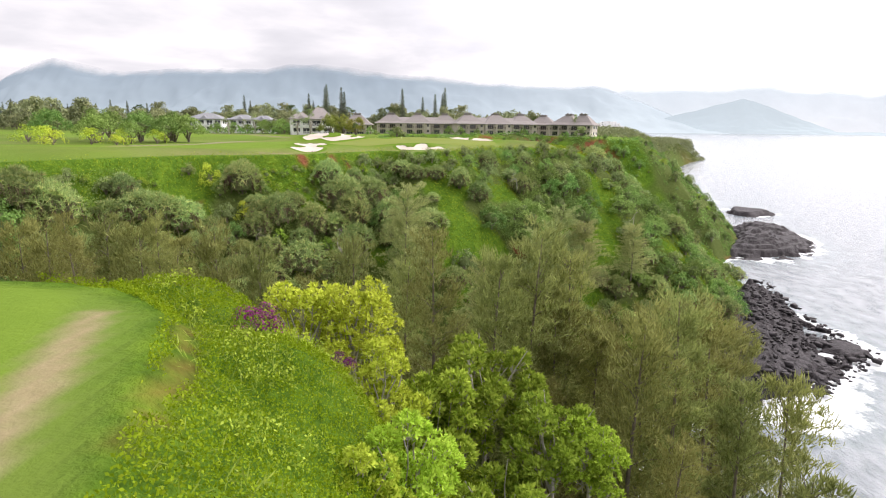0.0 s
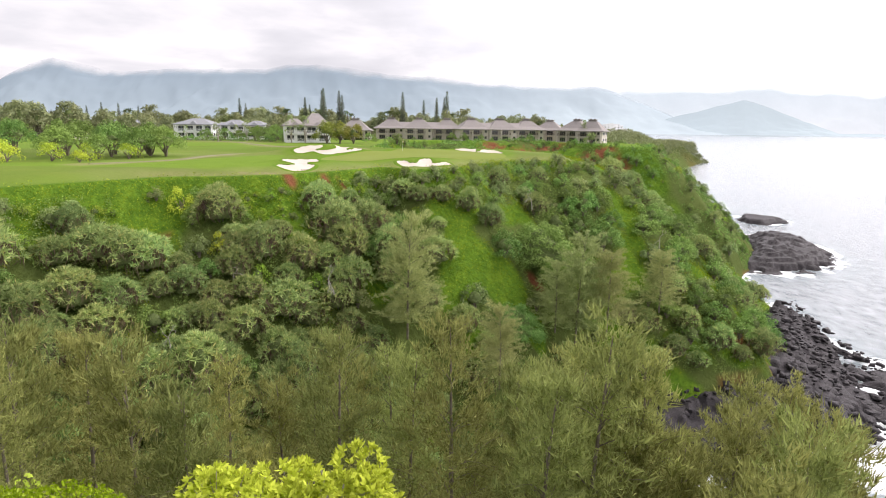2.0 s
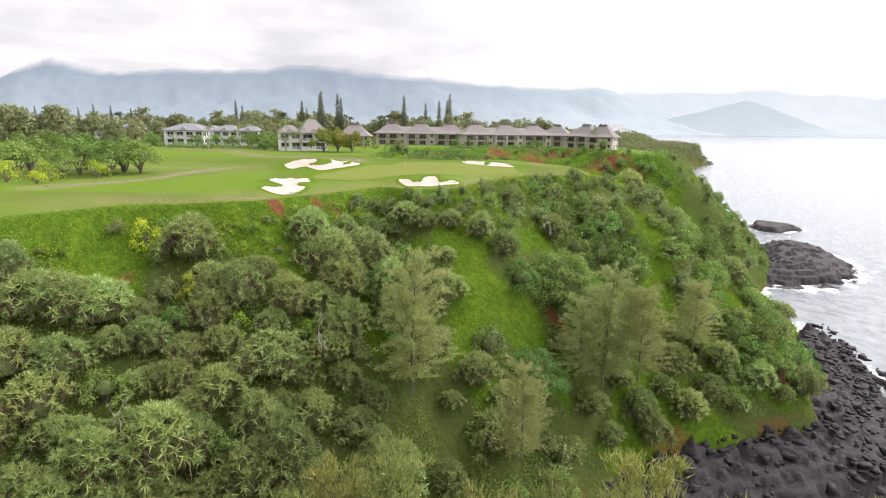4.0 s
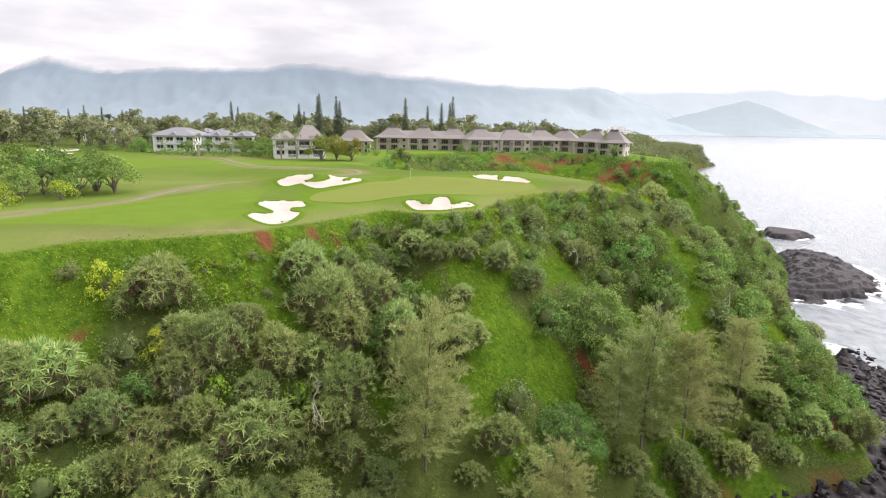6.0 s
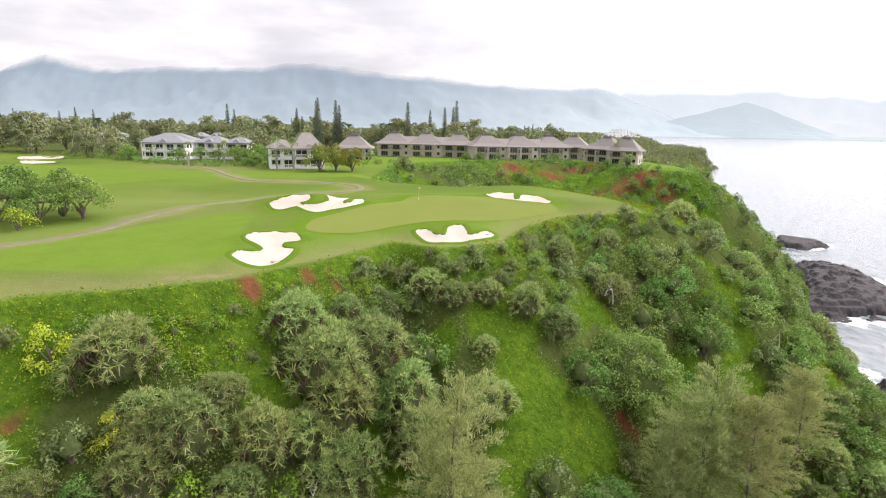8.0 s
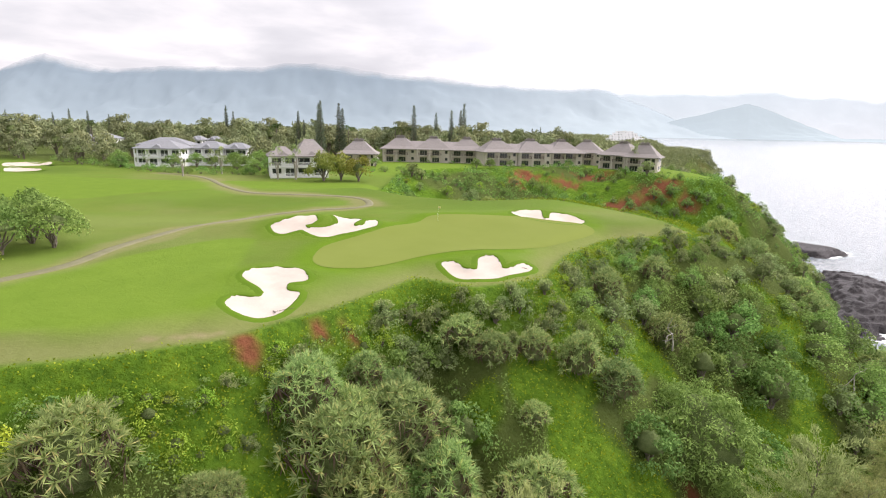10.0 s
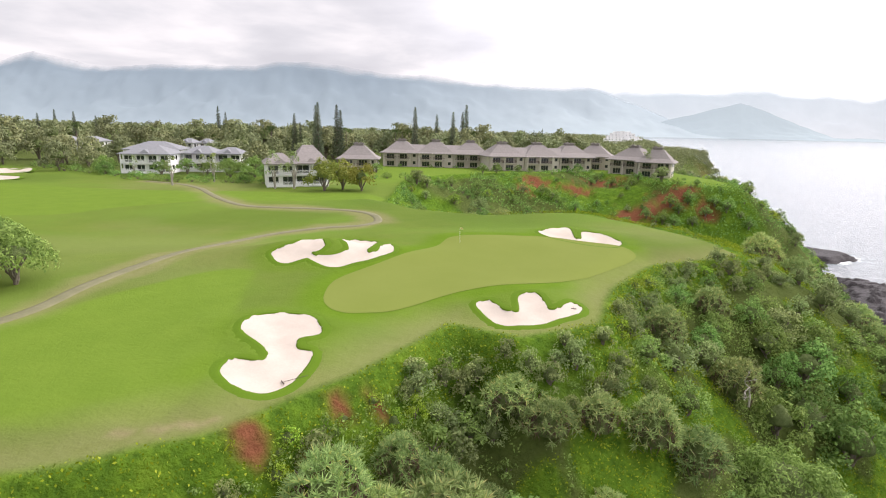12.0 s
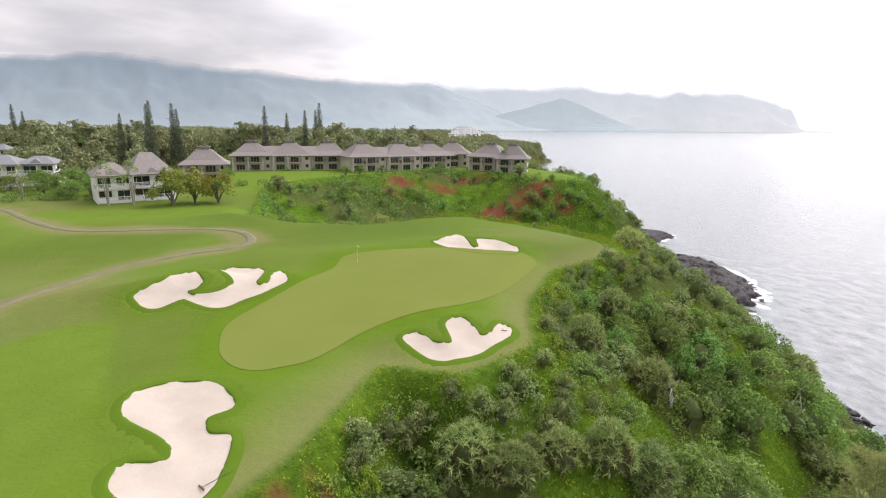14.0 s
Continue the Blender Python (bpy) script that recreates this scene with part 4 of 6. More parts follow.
def grow_great_dome(seed):
    """A broad old tree: many rounded clumps down to the ground on its lower side."""
    rng = np.random.default_rng(seed)
    lumps = dome(rng, 120, 6.4, 0.2, 7.4, 0.9, 1.6)
    v, f = clumped(rng, lumps, 78, 0.40, 0.34)
    wood, _ = limbs(rng, 9, 5.6, 5.0, 0.2)
    wood.append(tube([(0, 0, -2.0), (0, 0, 0.4), (0, 0, 3.4)], [0.4, 0.34, 0.2]))
    tv, tf = join(wood)
    root = new("round_tree")
    part("trunk", quick_mesh("trunk", tv, [tf], M_BARK), M_BARK, root)
    part("crown", quick_mesh("crown", v, [f], M_BROAD), M_BROAD, root)
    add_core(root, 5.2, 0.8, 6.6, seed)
    return root


def grow_ironwood(seed, tall=15.0, wide=3.6, plumes=130, tufts=84, mat=None, needle=0.16, power=0.6):
    """Ironwood: thin rising stems and drooping, smoky plumes of needles."""
    mat = mat or M_IRONWOOD
    rng = np.random.default_rng(seed)
    wood, B, W, L = [], [], [], []
    lean = rng.normal(size=2) * 0.6
    path = [(lean[0] * t * t, lean[1] * t * t, tall * t * 0.96) for t in np.linspace(0, 1, 7)]
    path[0] = (0, 0, -2.5)
    wood.append(tube(path, np.linspace(0.17, 0.02, 7), 6))
    for i in range(plumes):
        h = rng.uniform(0.0, 1.0) ** 1.15
        w = rng.uniform(0, 2 * math.pi)
        reach = wide * (1.0 - h * 0.86) ** power * rng.uniform(0.4, 1.05)
        start = np.array((lean[0] * h * h, lean[1] * h * h, tall * h * 0.93))
        out = np.array((math.cos(w), math.sin(w), 0))
        lift = rng.uniform(0.5, 1.1) * (0.35 + 0.95 * h)
        t = np.linspace(0, 1, 5)[:, None]
        br = start + out * reach * t + np.array((0, 0, 1.0)) * (reach * lift * t * (1.3 - 0.75 * t) + 0.4 * t)
        if i % 4 == 0:
            wood.append(tube(br, np.linspace(0.03, 0.006, 5), 3))
        s = rng.uniform(0.12, 1.0, tufts) ** 0.7
        p = np.stack([np.interp(s, t[:, 0], br[:, k]) for k in range(3)], 1)
        p += rng.normal(size=p.shape) * (0.10 + 0.22 * (1 - s[:, None]))
        B.append(p)
        W.append(unit(out * (0.75 - 0.5 * h) + np.array((0, 0, 0.35 + 0.75 * h)) + rng.normal(size=p.shape) * 0.5))
        L.append(rng.uniform(0.22, 0.52, tufts))
    B, W, L = np.concatenate(B), np.concatenate(W), np.concatenate(L)
    v, f = needle_tris(B, W, L, L * needle, rng)
    tv, tf = join(wood)
    root = new("ironwood_tree")
    part("trunk", quick_mesh("trunk", tv, [tf], M_BARK), M_BARK, root)
    part("crown", quick_mesh("crown", v, [f], mat), mat, root)
    return root


def grow_rosette_tree(name, seed, mat, wide, high, heads, blades, leaf):
    """Near tree with leaves in whorls at the twig ends."""
    rng = np.random.default_rng(seed)
    wood, ends = limbs(rng, 7, high * 0.9, wide * 0.85, 0.09, 0.0, 0.3)
    wood.append(tube([(0, 0, -2.5), (0, 0, 0.4), (0, 0, high * 0.35)], [0.17, 0.14, 0.08]))
    B, W = [], []
    lobes = [(a, b, c * rng.uniform(0.35, 1.0) if i % 2 else c, r) for i, (a, b, c, r) in enumerate(dome(rng, 22, wide, high * 0.35, high, 0.5, 0.95))]
    for i in range(heads):
        x, y, z, r = lobes[i % len(lobes)]
        d = unit(rng.normal(size=3)[None])[0]
        d[2] = abs(d[2]) * 1.1 - 0.25
        c = np.array((x, y, z)) + unit(d[None])[0] * r
        if i % 5 == 0:
            wood.append(tube([np.array((x, y, z - r)) * 0.6, np.array((x, y, z)) * 0.85, c], [0.035, 0.02, 0.008], 4))
        q = unit(rng.normal(size=(blades, 3)) + unit(d[None]) * 0.7 + np.array((0, 0, 0.35)))
        B.append(np.repeat(c[None], blades, 0))
        W.append(q)
    B, W = np.concatenate(B), np.concatenate(W)
    L = leaf * rng.uniform(0.6, 1.25, len(B))
    v, f = leaf_quads(B, W, L, L * 0.42, rng)
    tv, tf = join(wood)
    root = new(name)
    part("trunk", quick_mesh("trunk", tv, [tf], M_PALE_BARK), M_PALE_BARK, root)
    part("crown", quick_mesh("crown", v, [f], mat), mat, root)
    return root


def grow_column_pine(seed, tall=22.0):
    rng = np.random.default_rng(seed)
    wood = [tube([(0, 0, -1), (0, 0, tall * 0.5), (0, 0, tall)], [0.3, 0.2, 0.03], 6)]
    B, W, L = [], [], []
    z = 2.5
    while z < tall:
        k = (1 - z / tall)
        reach = (0.06 + 2.1 * k ** 0.62) * rng.uniform(0.65, 1.15)
        for a in range(7):
            w = a * 2 * math.pi / 7 + rng.uniform(0, 0.8)
            out = np.array((math.cos(w), math.sin(w), 0.25))
            if z < tall * 0.9:
                wood.append(tube([(0, 0, z), tuple(out * reach + np.array((0, 0, z)))], [0.05, 0.02], 3))
            s = rng.uniform(0.1, 1, 10)
            B.append(np.array((0, 0, z)) + out * (reach * s)[:, None] + rng.normal(size=(10, 3)) * 0.12)
            W.append(unit(out + rng.normal(size=(10, 3)) * 0.5 + np.array((0, 0, 0.5))))
            L.append(rng.uniform(0.65, 1.05, 10) * (0.3 + 0.7 * k))
        z += rng.uniform(0.42, 0.6)
    B, W, L = np.concatenate(B), np.concatenate(W), np.concatenate(L)
    v, f = leaf_quads(B, W, L, L * 0.42, rng)
    tv, tf = join(wood)
    root = new("column_pine")
    part("trunk", quick_mesh("trunk", tv, [tf], M_BARK), M_BARK, root)
    part("crown", quick_mesh("crown", v, [f], M_PINE), M_PINE, root)
    return root


def grow_palm(seed, tall=11.0):
    rng = np.random.default_rng(seed)
    bend = rng.normal(size=2) * 0.8
    path = np.array([(bend[0] * t * t, bend[1] * t * t, tall * t) for t in np.linspace(-0.08, 1, 8)])
    tv, tf = tube(path, np.linspace(0.2, 0.12, 8), 6)
    B, W, L = [], [], []
    for i in range(20):
        w, el = rng.uniform(0, 2 * math.pi), rng.uniform(-0.35, 1.1)
        out = np.array((math.cos(w) * math.cos(el), math.sin(w) * math.cos(el), math.sin(el)))
        for s in np.linspace(0.15, 1, 16):
            p = path[-1] + out * 2.6 * s + np.array((0, 0, -1.5 * s * s))
            for sgn in (-1, 1):
                side = unit(np.cross(out, (0, 0, 1.0))[None])[0] * sgn
                B.append(p)
                W.append(unit((side + out * 0.6 + np.array((0, 0, -0.45)))[None])[0])
                L.append(0.75 * (1.15 - s * 0.6))
    B, W, L = np.array(B), np.array(W), np.array(L)
    v, f = leaf_quads(B, W, L, L * 0.16, rng)
    root = new("coconut_palm")
    part("trunk", quick_mesh("trunk", tv, [tf], M_BARK), M_BARK, root)
    part("crown", quick_mesh("crown", v, [f], M_PALM), M_PALM, root)
    return root


def grow_dead(seed, tall=4.0):
    rng = np.random.default_rng(seed)
    wood = []

    def fork(p, d, length, r, depth):
        n = 4
        path = [p]
        for i in range(n):
            d = unit((d + rng.normal(size=3) * 0.22)[None])[0]
            path.append(path[-1] + d * length / n)
        wood.append(tube(path, np.linspace(r, r * 0.6, n + 1), 5))
        if depth:
            for i in range(rng.integers(2, 4)):
                fork(path[-1], unit((d + rng.normal(size=3) * 0.65)[None])[0], length * 0.62, r * 0.6, depth - 1)

    fork(np.array((0, 0, -1.0)), np.array((0.1, 0, 1.0)), tall * 0.55, 0.11, 3)
    v, f = join(wood)
    ob = new("dead_tree", quick_mesh("dead_tree", v, [f], M_PALE_BARK))
    return ob


class Stand:
    """Sets out the grown forms of one kind."""

    def __init__(self, forms, label, category, group=""):
        self.forms, self.fresh = forms, [True] * len(forms)
        for f in forms:
            tagged(f, label, category, group)

    def put(self, x, y, size, rng, z=None, tall=1.0, form=None, label=""):
        i = int(rng.integers(len(self.forms))) if form is None else form
        m = Matrix.Translation((x, y, ground_at(x, y) - 0.15 if z is None else z)) @ Matrix.Rotation(rng.uniform(0, 6.28), 4, "Z") @ Matrix.Diagonal((size, size, size * tall, 1))
        if self.fresh[i]:
            self.forms[i].matrix_basis, self.fresh[i] = m, False
            ob = self.forms[i]
        else:
            ob = copy_thing(self.forms[i], m)
            ob.matrix_basis = m
        if label:
            tagged(ob, label)
        return ob


PLANT_RNG = np.random.default_rng(11)
PANDAN = Stand([grow_pandan(s, M_PANDAN, 2.5 + 0.35 * (s % 2), 3.5 + 0.5 * (s % 3), 112 + 6 * (s % 3), 21) for s in range(6)],
               "grey-green screw pine with sword-leaf rosettes on the cliff", "tree", "screw pines on the cliff")
BROAD = Stand([grow_broad("broadleaf_tree", 30 + s, M_BROAD, 2.6, 0.7, 4.4, 42, 98, 0.31, None, 5, 0.62) for s in range(4)],
              "dark green round-crowned broadleaf tree on the cliff", "tree", "broadleaf trees on the cliff")
GREYLEAF = Stand([grow_broad("grey_leaved_tree", 40 + s, M_GREYLEAF, 2.0, 0.5, 3.8, 32, 105, 0.32, None, 6, 0.62) for s in range(3)],
                 "grey-green small tree with pale stems on the cliff", "tree", "grey-leaved trees on the cliff")
IRONWOOD = Stand([grow_ironwood(50 + s, 15, 3.4 + 0.4 * s) for s in range(4)], "olive feathery ironwood tree in the ravine", "tree", "ironwood trees in the ravine")
GREAT_IRON = Stand([grow_ironwood(56 + s, 15, 6.2 + 0.5 * s, 230, 110, M_IRONPALE, 0.20, 0.42) for s in range(2)], "broad olive-green feathery ironwood tree on the cliff", "tree", "ironwood trees in the ravine")
FRESH = Stand([grow_broad("light_green_bush", 60 + s, M_FRESH, 1.5, 0.2, 2.0, 22, 110, 0.24, None, 5, 0.8) for s in range(2)],
              "light green leafy bush on the cliff", "bush", "light green bushes on the cliff")
SHRUB = Stand([grow_broad("dark_shrub", 64 + s, M_BROAD, 1.2, 0.1, 1.5, 11, 110, 0.28) for s in range(2)],
              "low dark green shrub on the cliff", "shrub", "shrubs on the cliff")
LIME_CLIFF = Stand([grow_broad("lime_bush", 190, M_LIME, 1.5, 0.3, 2.5, 22, 170, 0.22)], "bright yellow-green bush among the screw pines", "bush", "lime bushes on the cliff")
GREAT_DOME = Stand([grow_great_dome(194 + s) for s in range(2)], "great dark green round-crowned thicket tree on the cliff", "tree", "great round trees on the cliff")
DEAD = Stand([grow_dead(70 + s) for s in range(3)], "bare bleached dead tree on the cliff", "dead tree", "dead trees on the cliff")

taken = []


def free(x, y, r):
    for a, b, c in taken:
        if (a - x) ** 2 + (b - y) ** 2 < (r + c) ** 2:
            return False
    return True


# trees with a place of their own
for x, y, top, s, k in ((-6.0, 84.0, 45.5, 1.0, 1.0), (21.5, 99.0, 40.0, 1.1, 0.95), (26.5, 98.5, 37.5, 0.9, 0.9), (17.5, 97.0, 36.0, 0.75, 0.9), (40, 111, 35.0, 0.75, 0.9), (6.5, 77, 35.0, 0.7, 0.9)):
    GREAT_IRON.put(x, y, s, PLANT_RNG, z=top - 15.6 * s * k, tall=k)
    taken.append((x, y, 3.4 * s))
# the two great round crowns over the green gully
for x, y, s, k in ((16.3, 109.3, 1.05, 1.0), (10.1, 95.2, 0.78, 0.85)):
    GREAT_DOME.put(x, y, s, PLANT_RNG, z=ground_at(x, y) - 0.6, tall=k)
    taken.append((x, y, 5.6 * s))


def set_out(kind, fits, places, spare=0.55, tall=1.0):
    """Plants with a place of their own: (x, y, radius of the crown)."""
    for x, y, r in places:
        if free(x, y, 0.5 * r):
            kind.put(x, y, r / fits, PLANT_RNG, z=ground_at(x, y) - 0.22 * r, tall=tall * PLANT_RNG.uniform(0.92, 1.08))
            taken.append((x, y, spare * r))


set_out(BROAD, 3.1, ((-35.9, 85.4, 1.9), (-8.3, 99.7, 3.4), (-12.6, 94.0, 2.6), (31.6, 128.6, 3.8), (30.9, 120.3, 5.2), (54.0, 138.9, 4.2), (49.6, 127.4, 4.1), (60.5, 132.7, 3.7), (60.1, 125.5, 4.0), (57.6, 120.6, 4.2),
                     (47.4, 112.7, 4.3), (43.2, 115.0, 3.3), (24.4, 127.5, 3.5), (8.1, 111.8, 2.4), (33.8, 125.6, 3.1), (15.3, 124.6, 2.6), (45.4, 133.9, 3.8), (-31.4, 79.6, 2.1), (24.4, 131.5, 2.6), (27, 114, 3.6)))
set_out(BROAD, 3.1, ((41.9, 129.1, 4.5), (40.7, 134.7, 3.3)), 0.55, 0.7)
set_out(PANDAN, 3.0, ((-32.8, 87.2, 3.8), (-26.4, 84.5, 3.4), (-18.0, 88.2, 3.5), (-22.2, 83.0, 2.5), (-32.9, 76.2, 2.5), (-29.6, 77.3, 2.7), (-26.5, 79.4, 2.5), (-35.5, 74.3, 2.3), (-31.4, 73.8, 2.3), (-23.9, 78.5, 2.6), (-21.4, 78.1, 2.4),
                      (-18.8, 80.4, 2.5), (-13.8, 82.5, 2.6), (3.0, 106.7, 2.8), (7.1, 109.3, 2.8), (-5.7, 105.2, 2.7), (-17.4, 96.4, 3.2), (-7.2, 98.6, 2.4), (-1.6, 106.2, 2.2), (-2.1, 101.0, 1.8), (56.1, 116.9, 4.3), (2.1, 89.0, 3.1), (5.9, 89.6, 2.9), (13.7, 93.0, 3.3)))
set_out(PANDAN, 3.0, ((-42.1, 68.5, 3.4), (-38.6, 70.8, 3.2), (-40.2, 65.1, 2.7), (-36.5, 66.4, 2.5), (-37.1, 62.9, 2.9), (-31.5, 69.5, 2.6), (-21.6, 74.8, 3.4), (-23.9, 68.4, 2.9), (-16.6, 78.1, 3.2), (-10.6, 73.8, 3.6), (-45.1, 70.9, 2.9), (-15.5, 72.5, 3.2), (-27.5, 73.0, 2.8)))
set_out(GREYLEAF, 2.7, ((-17.7, 95.5, 3.9), (-0.6, 100.6, 2.2), (-13.2, 85.5, 2.7), (42.5, 123.8, 3.6), (-9.8, 105.9, 1.6), (-3.3, 112.0, 1.3), (0.4, 113.1, 1.5), (-8.5, 110.7, 1.5), (-5.1, 108.5, 1.8), (-33.6, 81.7, 2.5), (14.4, 121.5, 2.8), (38.8, 110.6, 2.5)))
set_out(LIME_CLIFF, 1.8, ((-37.8, 86.6, 1.9), (-31.3, 83.1, 1.6), (-15.9, 105.1, 1.0)), 0.6, 1.25)
# the lowest growth, above the lava shelf
for x, y, s in ((19.9, 98.6, 1.1), (26.0, 104.5, 0.9), (28.9, 103.1, 1.3), (34.2, 107.5, 0.8), (38.2, 106.4, 1.2), (43.5, 110.0, 1.1), (48.0, 110.0, 0.9), (53.7, 113.7, 1.3), (58.2, 113.5, 0.8), (37.2, 111.1, 1.2), (47.0, 114.0, 1.1), (23.0, 98.2, 0.9), (30.9, 102.2, 1.3)):
    PANDAN.put(x, y, s, PLANT_RNG)
    taken.append((x, y, 1.2 * s))
for x, y, z, k in ((15.5, 115.0, 42.6, 0.95), (-15.4, 80.0, 36.0, 0.9), (-28.2, 79.0, 37.4, 0.5), (-26.8, 85.0, 41.4, 0.55), (44, 124, 33.5, 0.9), (-30.5, 66.5, 33.5, 0.6)):
    DEAD.put(x, y, k, PLANT_RNG, z=z)

# the growth on the ravine's and headland's slopes
def sites(n, x0, x1, y0, y1, rng):
    """Chance sites on the slopes: x, y, distance from the edge, distance from the foot, openness."""
    X, Y = rng.uniform(x0, x1, n), rng.uniform(y0, y1, n)
    ok = inside(X, Y, BASE) & ~inside(X, Y, TOP)
    X, Y = X[ok], Y[ok]
    return list(zip(X, Y, nearest(X, Y, TOP)[0], nearest(X, Y, BASE)[0], clearing(X, Y)))


pandans = 55
for x, y, d1, d2, bare in sites(12500, -70, 112, 44, 190, PLANT_RNG):
    if bare > 0.4 or d1 < 1.6 or d2 < 1.0 or (y < 58 and x > -16):
        continue
    if d1 < (6.5 if x < -21 and y > 84 else 4.0):
        kind, size, r = (SHRUB, PLANT_RNG.uniform(0.5, 1.1), 0.65) if PLANT_RNG.random() < 0.6 else (FRESH, PLANT_RNG.uniform(0.4, 0.8), 0.6)
        if PLANT_RNG.random() < 0.25:
            kind, size, r = GREYLEAF, PLANT_RNG.uniform(0.5, 0.8), 1.1
    else:
        u = PLANT_RNG.random()
        if x < 0 and y < 100:
            kind = PANDAN if u < 0.80 else BROAD if u < 0.86 else GREYLEAF if u < 0.94 else FRESH
        else:
            kind = PANDAN if u < 0.28 else BROAD if u < 0.70 else GREYLEAF if u < 0.92 else SHRUB
        size = PLANT_RNG.uniform(0.6, 1.0) if PLANT_RNG.random() < (0.4 if x < -6 else 0.25) else PLANT_RNG.uniform(1.0, 1.55)
        r = (0.85 if x < -6 else 1.5) * size if kind in (PANDAN, BROAD) else (0.7 if x < -6 else 1.2) * size
    if kind is PANDAN and (y < 58 or pandans >= 330):
        kind = BROAD if PLANT_RNG.random() < 0.5 else GREYLEAF
    if not free(x, y, r):
        continue
    pandans += kind is PANDAN
    taken.append((x, y, r))
    z = ground_at(x, y)
    if kind in (PANDAN, BROAD, GREYLEAF):
        size = min(size, max(0.35, (50.0 - z) / 5.2))
    kind.put(x, y, size, PLANT_RNG, z=z - 0.15 - 0.35 * size, tall=PLANT_RNG.uniform(0.85, 1.15))

# tall light growth below the rim of the turf, and olive shrubs along it
rim = 0
for x, y, d1, d2, bare in sites(9000, -47, 34, 84, 150, PLANT_RNG):
    if not (1.0 if x > -24 else 1.7) < d1 < 5.5 or rim >= 330 or (x < -36 and PLANT_RNG.random() < 0.75) or not free(x, y, 0.35):
        continue
    light = x < -23 or fbm(np.array([x]), np.array([y]), 0.13, 3, 33)[0] > 0.08
    kind = FRESH if light and PLANT_RNG.random() < 0.75 else GREYLEAF if PLANT_RNG.random() < 0.5 else SHRUB
    kind.put(x, y, PLANT_RNG.uniform(0.35, 0.75), PLANT_RNG, z=ground_at(x, y) - 0.45, tall=PLANT_RNG.uniform(0.75, 1.25))
    taken.append((x, y, 0.35))
    rim += 1

# the big ironwoods over the shore
for x, y, top, s in ((14, 33, 43, 1.5), (18.5, 36, 43.5, 1.6), (23, 40, 41, 1.6), (13, 39, 41, 1.4), (19, 44, 40, 1.5), (25.5, 33, 37.5, 1.5), (20.5, 30.5, 39, 1.3), (27, 46, 36, 1.4), (9.5, 38, 42, 1.35)):
    IRONWOOD.put(x, y, s, PLANT_RNG, z=top - 15 * s * 1.02, tall=1.0)
    taken.append((x, y, 2.0))
for x, y, top, s in ((-19, 32, 48.3, 1.0), (-22.5, 34, 48.5, 1.05), (-26, 33, 48, 1.0), (-30, 36, 47.5, 1.05), (-24, 38, 47, 1.0), (-34, 35, 48, 1.0), (-19.5, 37, 46.5, 1.0), (-28.5, 40, 46, 1.0), (-38, 38, 47.5, 1.05)):
    IRONWOOD.put(x, y, s, PLANT_RNG, z=top - 15 * s * 1.02)
    taken.append((x, y, 1.9))
# the pointed ironwoods in the mouth of the ravine
for x, y, top, s in ((-14, 32, 48, 1.1), (-10.7, 29.6, 47.1, 1.0), (-6.5, 38.4, 46.2, 1.1), (-0.1, 39.4, 46.8, 1.25), (7, 36.7, 47.6, 1.4), (10.5, 38.2, 45.4, 1.35), (4, 34.4, 46, 1.25), (-2.9, 42.4, 43.5, 1.1), (5.4, 39.4, 44, 1.2), (23, 50, 38.5, 1.4), (27.5, 53, 37, 1.35), (-16, 46, 41, 1.0), (30, 50, 35, 1.3)):
    IRONWOOD.put(x, y, s, PLANT_RNG, z=top - 15 * s)
    taken.append((x, y, 1.6))
# ironwoods that rise out of the near side of the ravine
for x, y, d1, d2, bare in sites(900, -46, 34, 26, 60, PLANT_RNG):
    if d1 < 3:
        continue
    if (x > -9 and x < 11 and y < 33) or (x < 4 and PLANT_RNG.random() < (0.8 if y > 43 else 0.15)) or not free(x, y, 2.1):
        continue
    z = ground_at(x, y)
    top = PLANT_RNG.uniform(36.5, 44.0) - 0.3 * max(0, y - 44) - max(0, x - 10) * 0.15 + 1.5 * (x < -12) * (y < 38)
    s = min(max((top - z) / 15, 0.45), 1.6)
    IRONWOOD.put(x, y, s * PLANT_RNG.uniform(0.9, 1.05), PLANT_RNG, tall=1.0)
    taken.append((x, y, 1.9))


# ---- the golf hole ----
for P in BUNKERS.values():
    root = new("sand_bunker")
    tagged(root, "pale sand bunker with a curled outline in the turf", "bunker", "bunkers round the green")
    part("sand", draped("sand", P, 0.02, M_SAND, 0.7, bunker_depth), M_SAND, root)
    # the turf lip that overhangs the sand
    c = P - P.mean(0)
    t = np.roll(P, -1, 0) - np.roll(P, 1, 0)
    nrm = unit(np.stack((t[:, 1], -t[:, 0]), 1))
    if (nrm * c).sum() < 0:
        nrm = -nrm
    V, n = [], len(P)
    for off, dz in ((-0.10, -0.30), (-0.06, 0.0), (0.08, 0.03), (0.35, 0.035), (0.95, -0.03)):
        q = P + nrm * off
        V.append(np.column_stack((q, height(q[:, 0], q[:, 1]) + dz)))
    i = np.arange(n)
    F = np.concatenate([np.stack((i + k * n, (i + 1) % n + k * n, (i + 1) % n + (k + 1) * n, i + (k + 1) * n), 1) for k in range(4)])
    lip = quick_mesh("turf_lip", np.concatenate(V), [F], M_COLLAR, True)
    part("turf_lip", lip, M_COLLAR, root, "dark green turf lip")

tagged(new("putting_green", draped("putting_green", GREEN, 0.03, M_GREEN, 0.7)), "smooth olive-green putting green", "putting green", kind="structure")


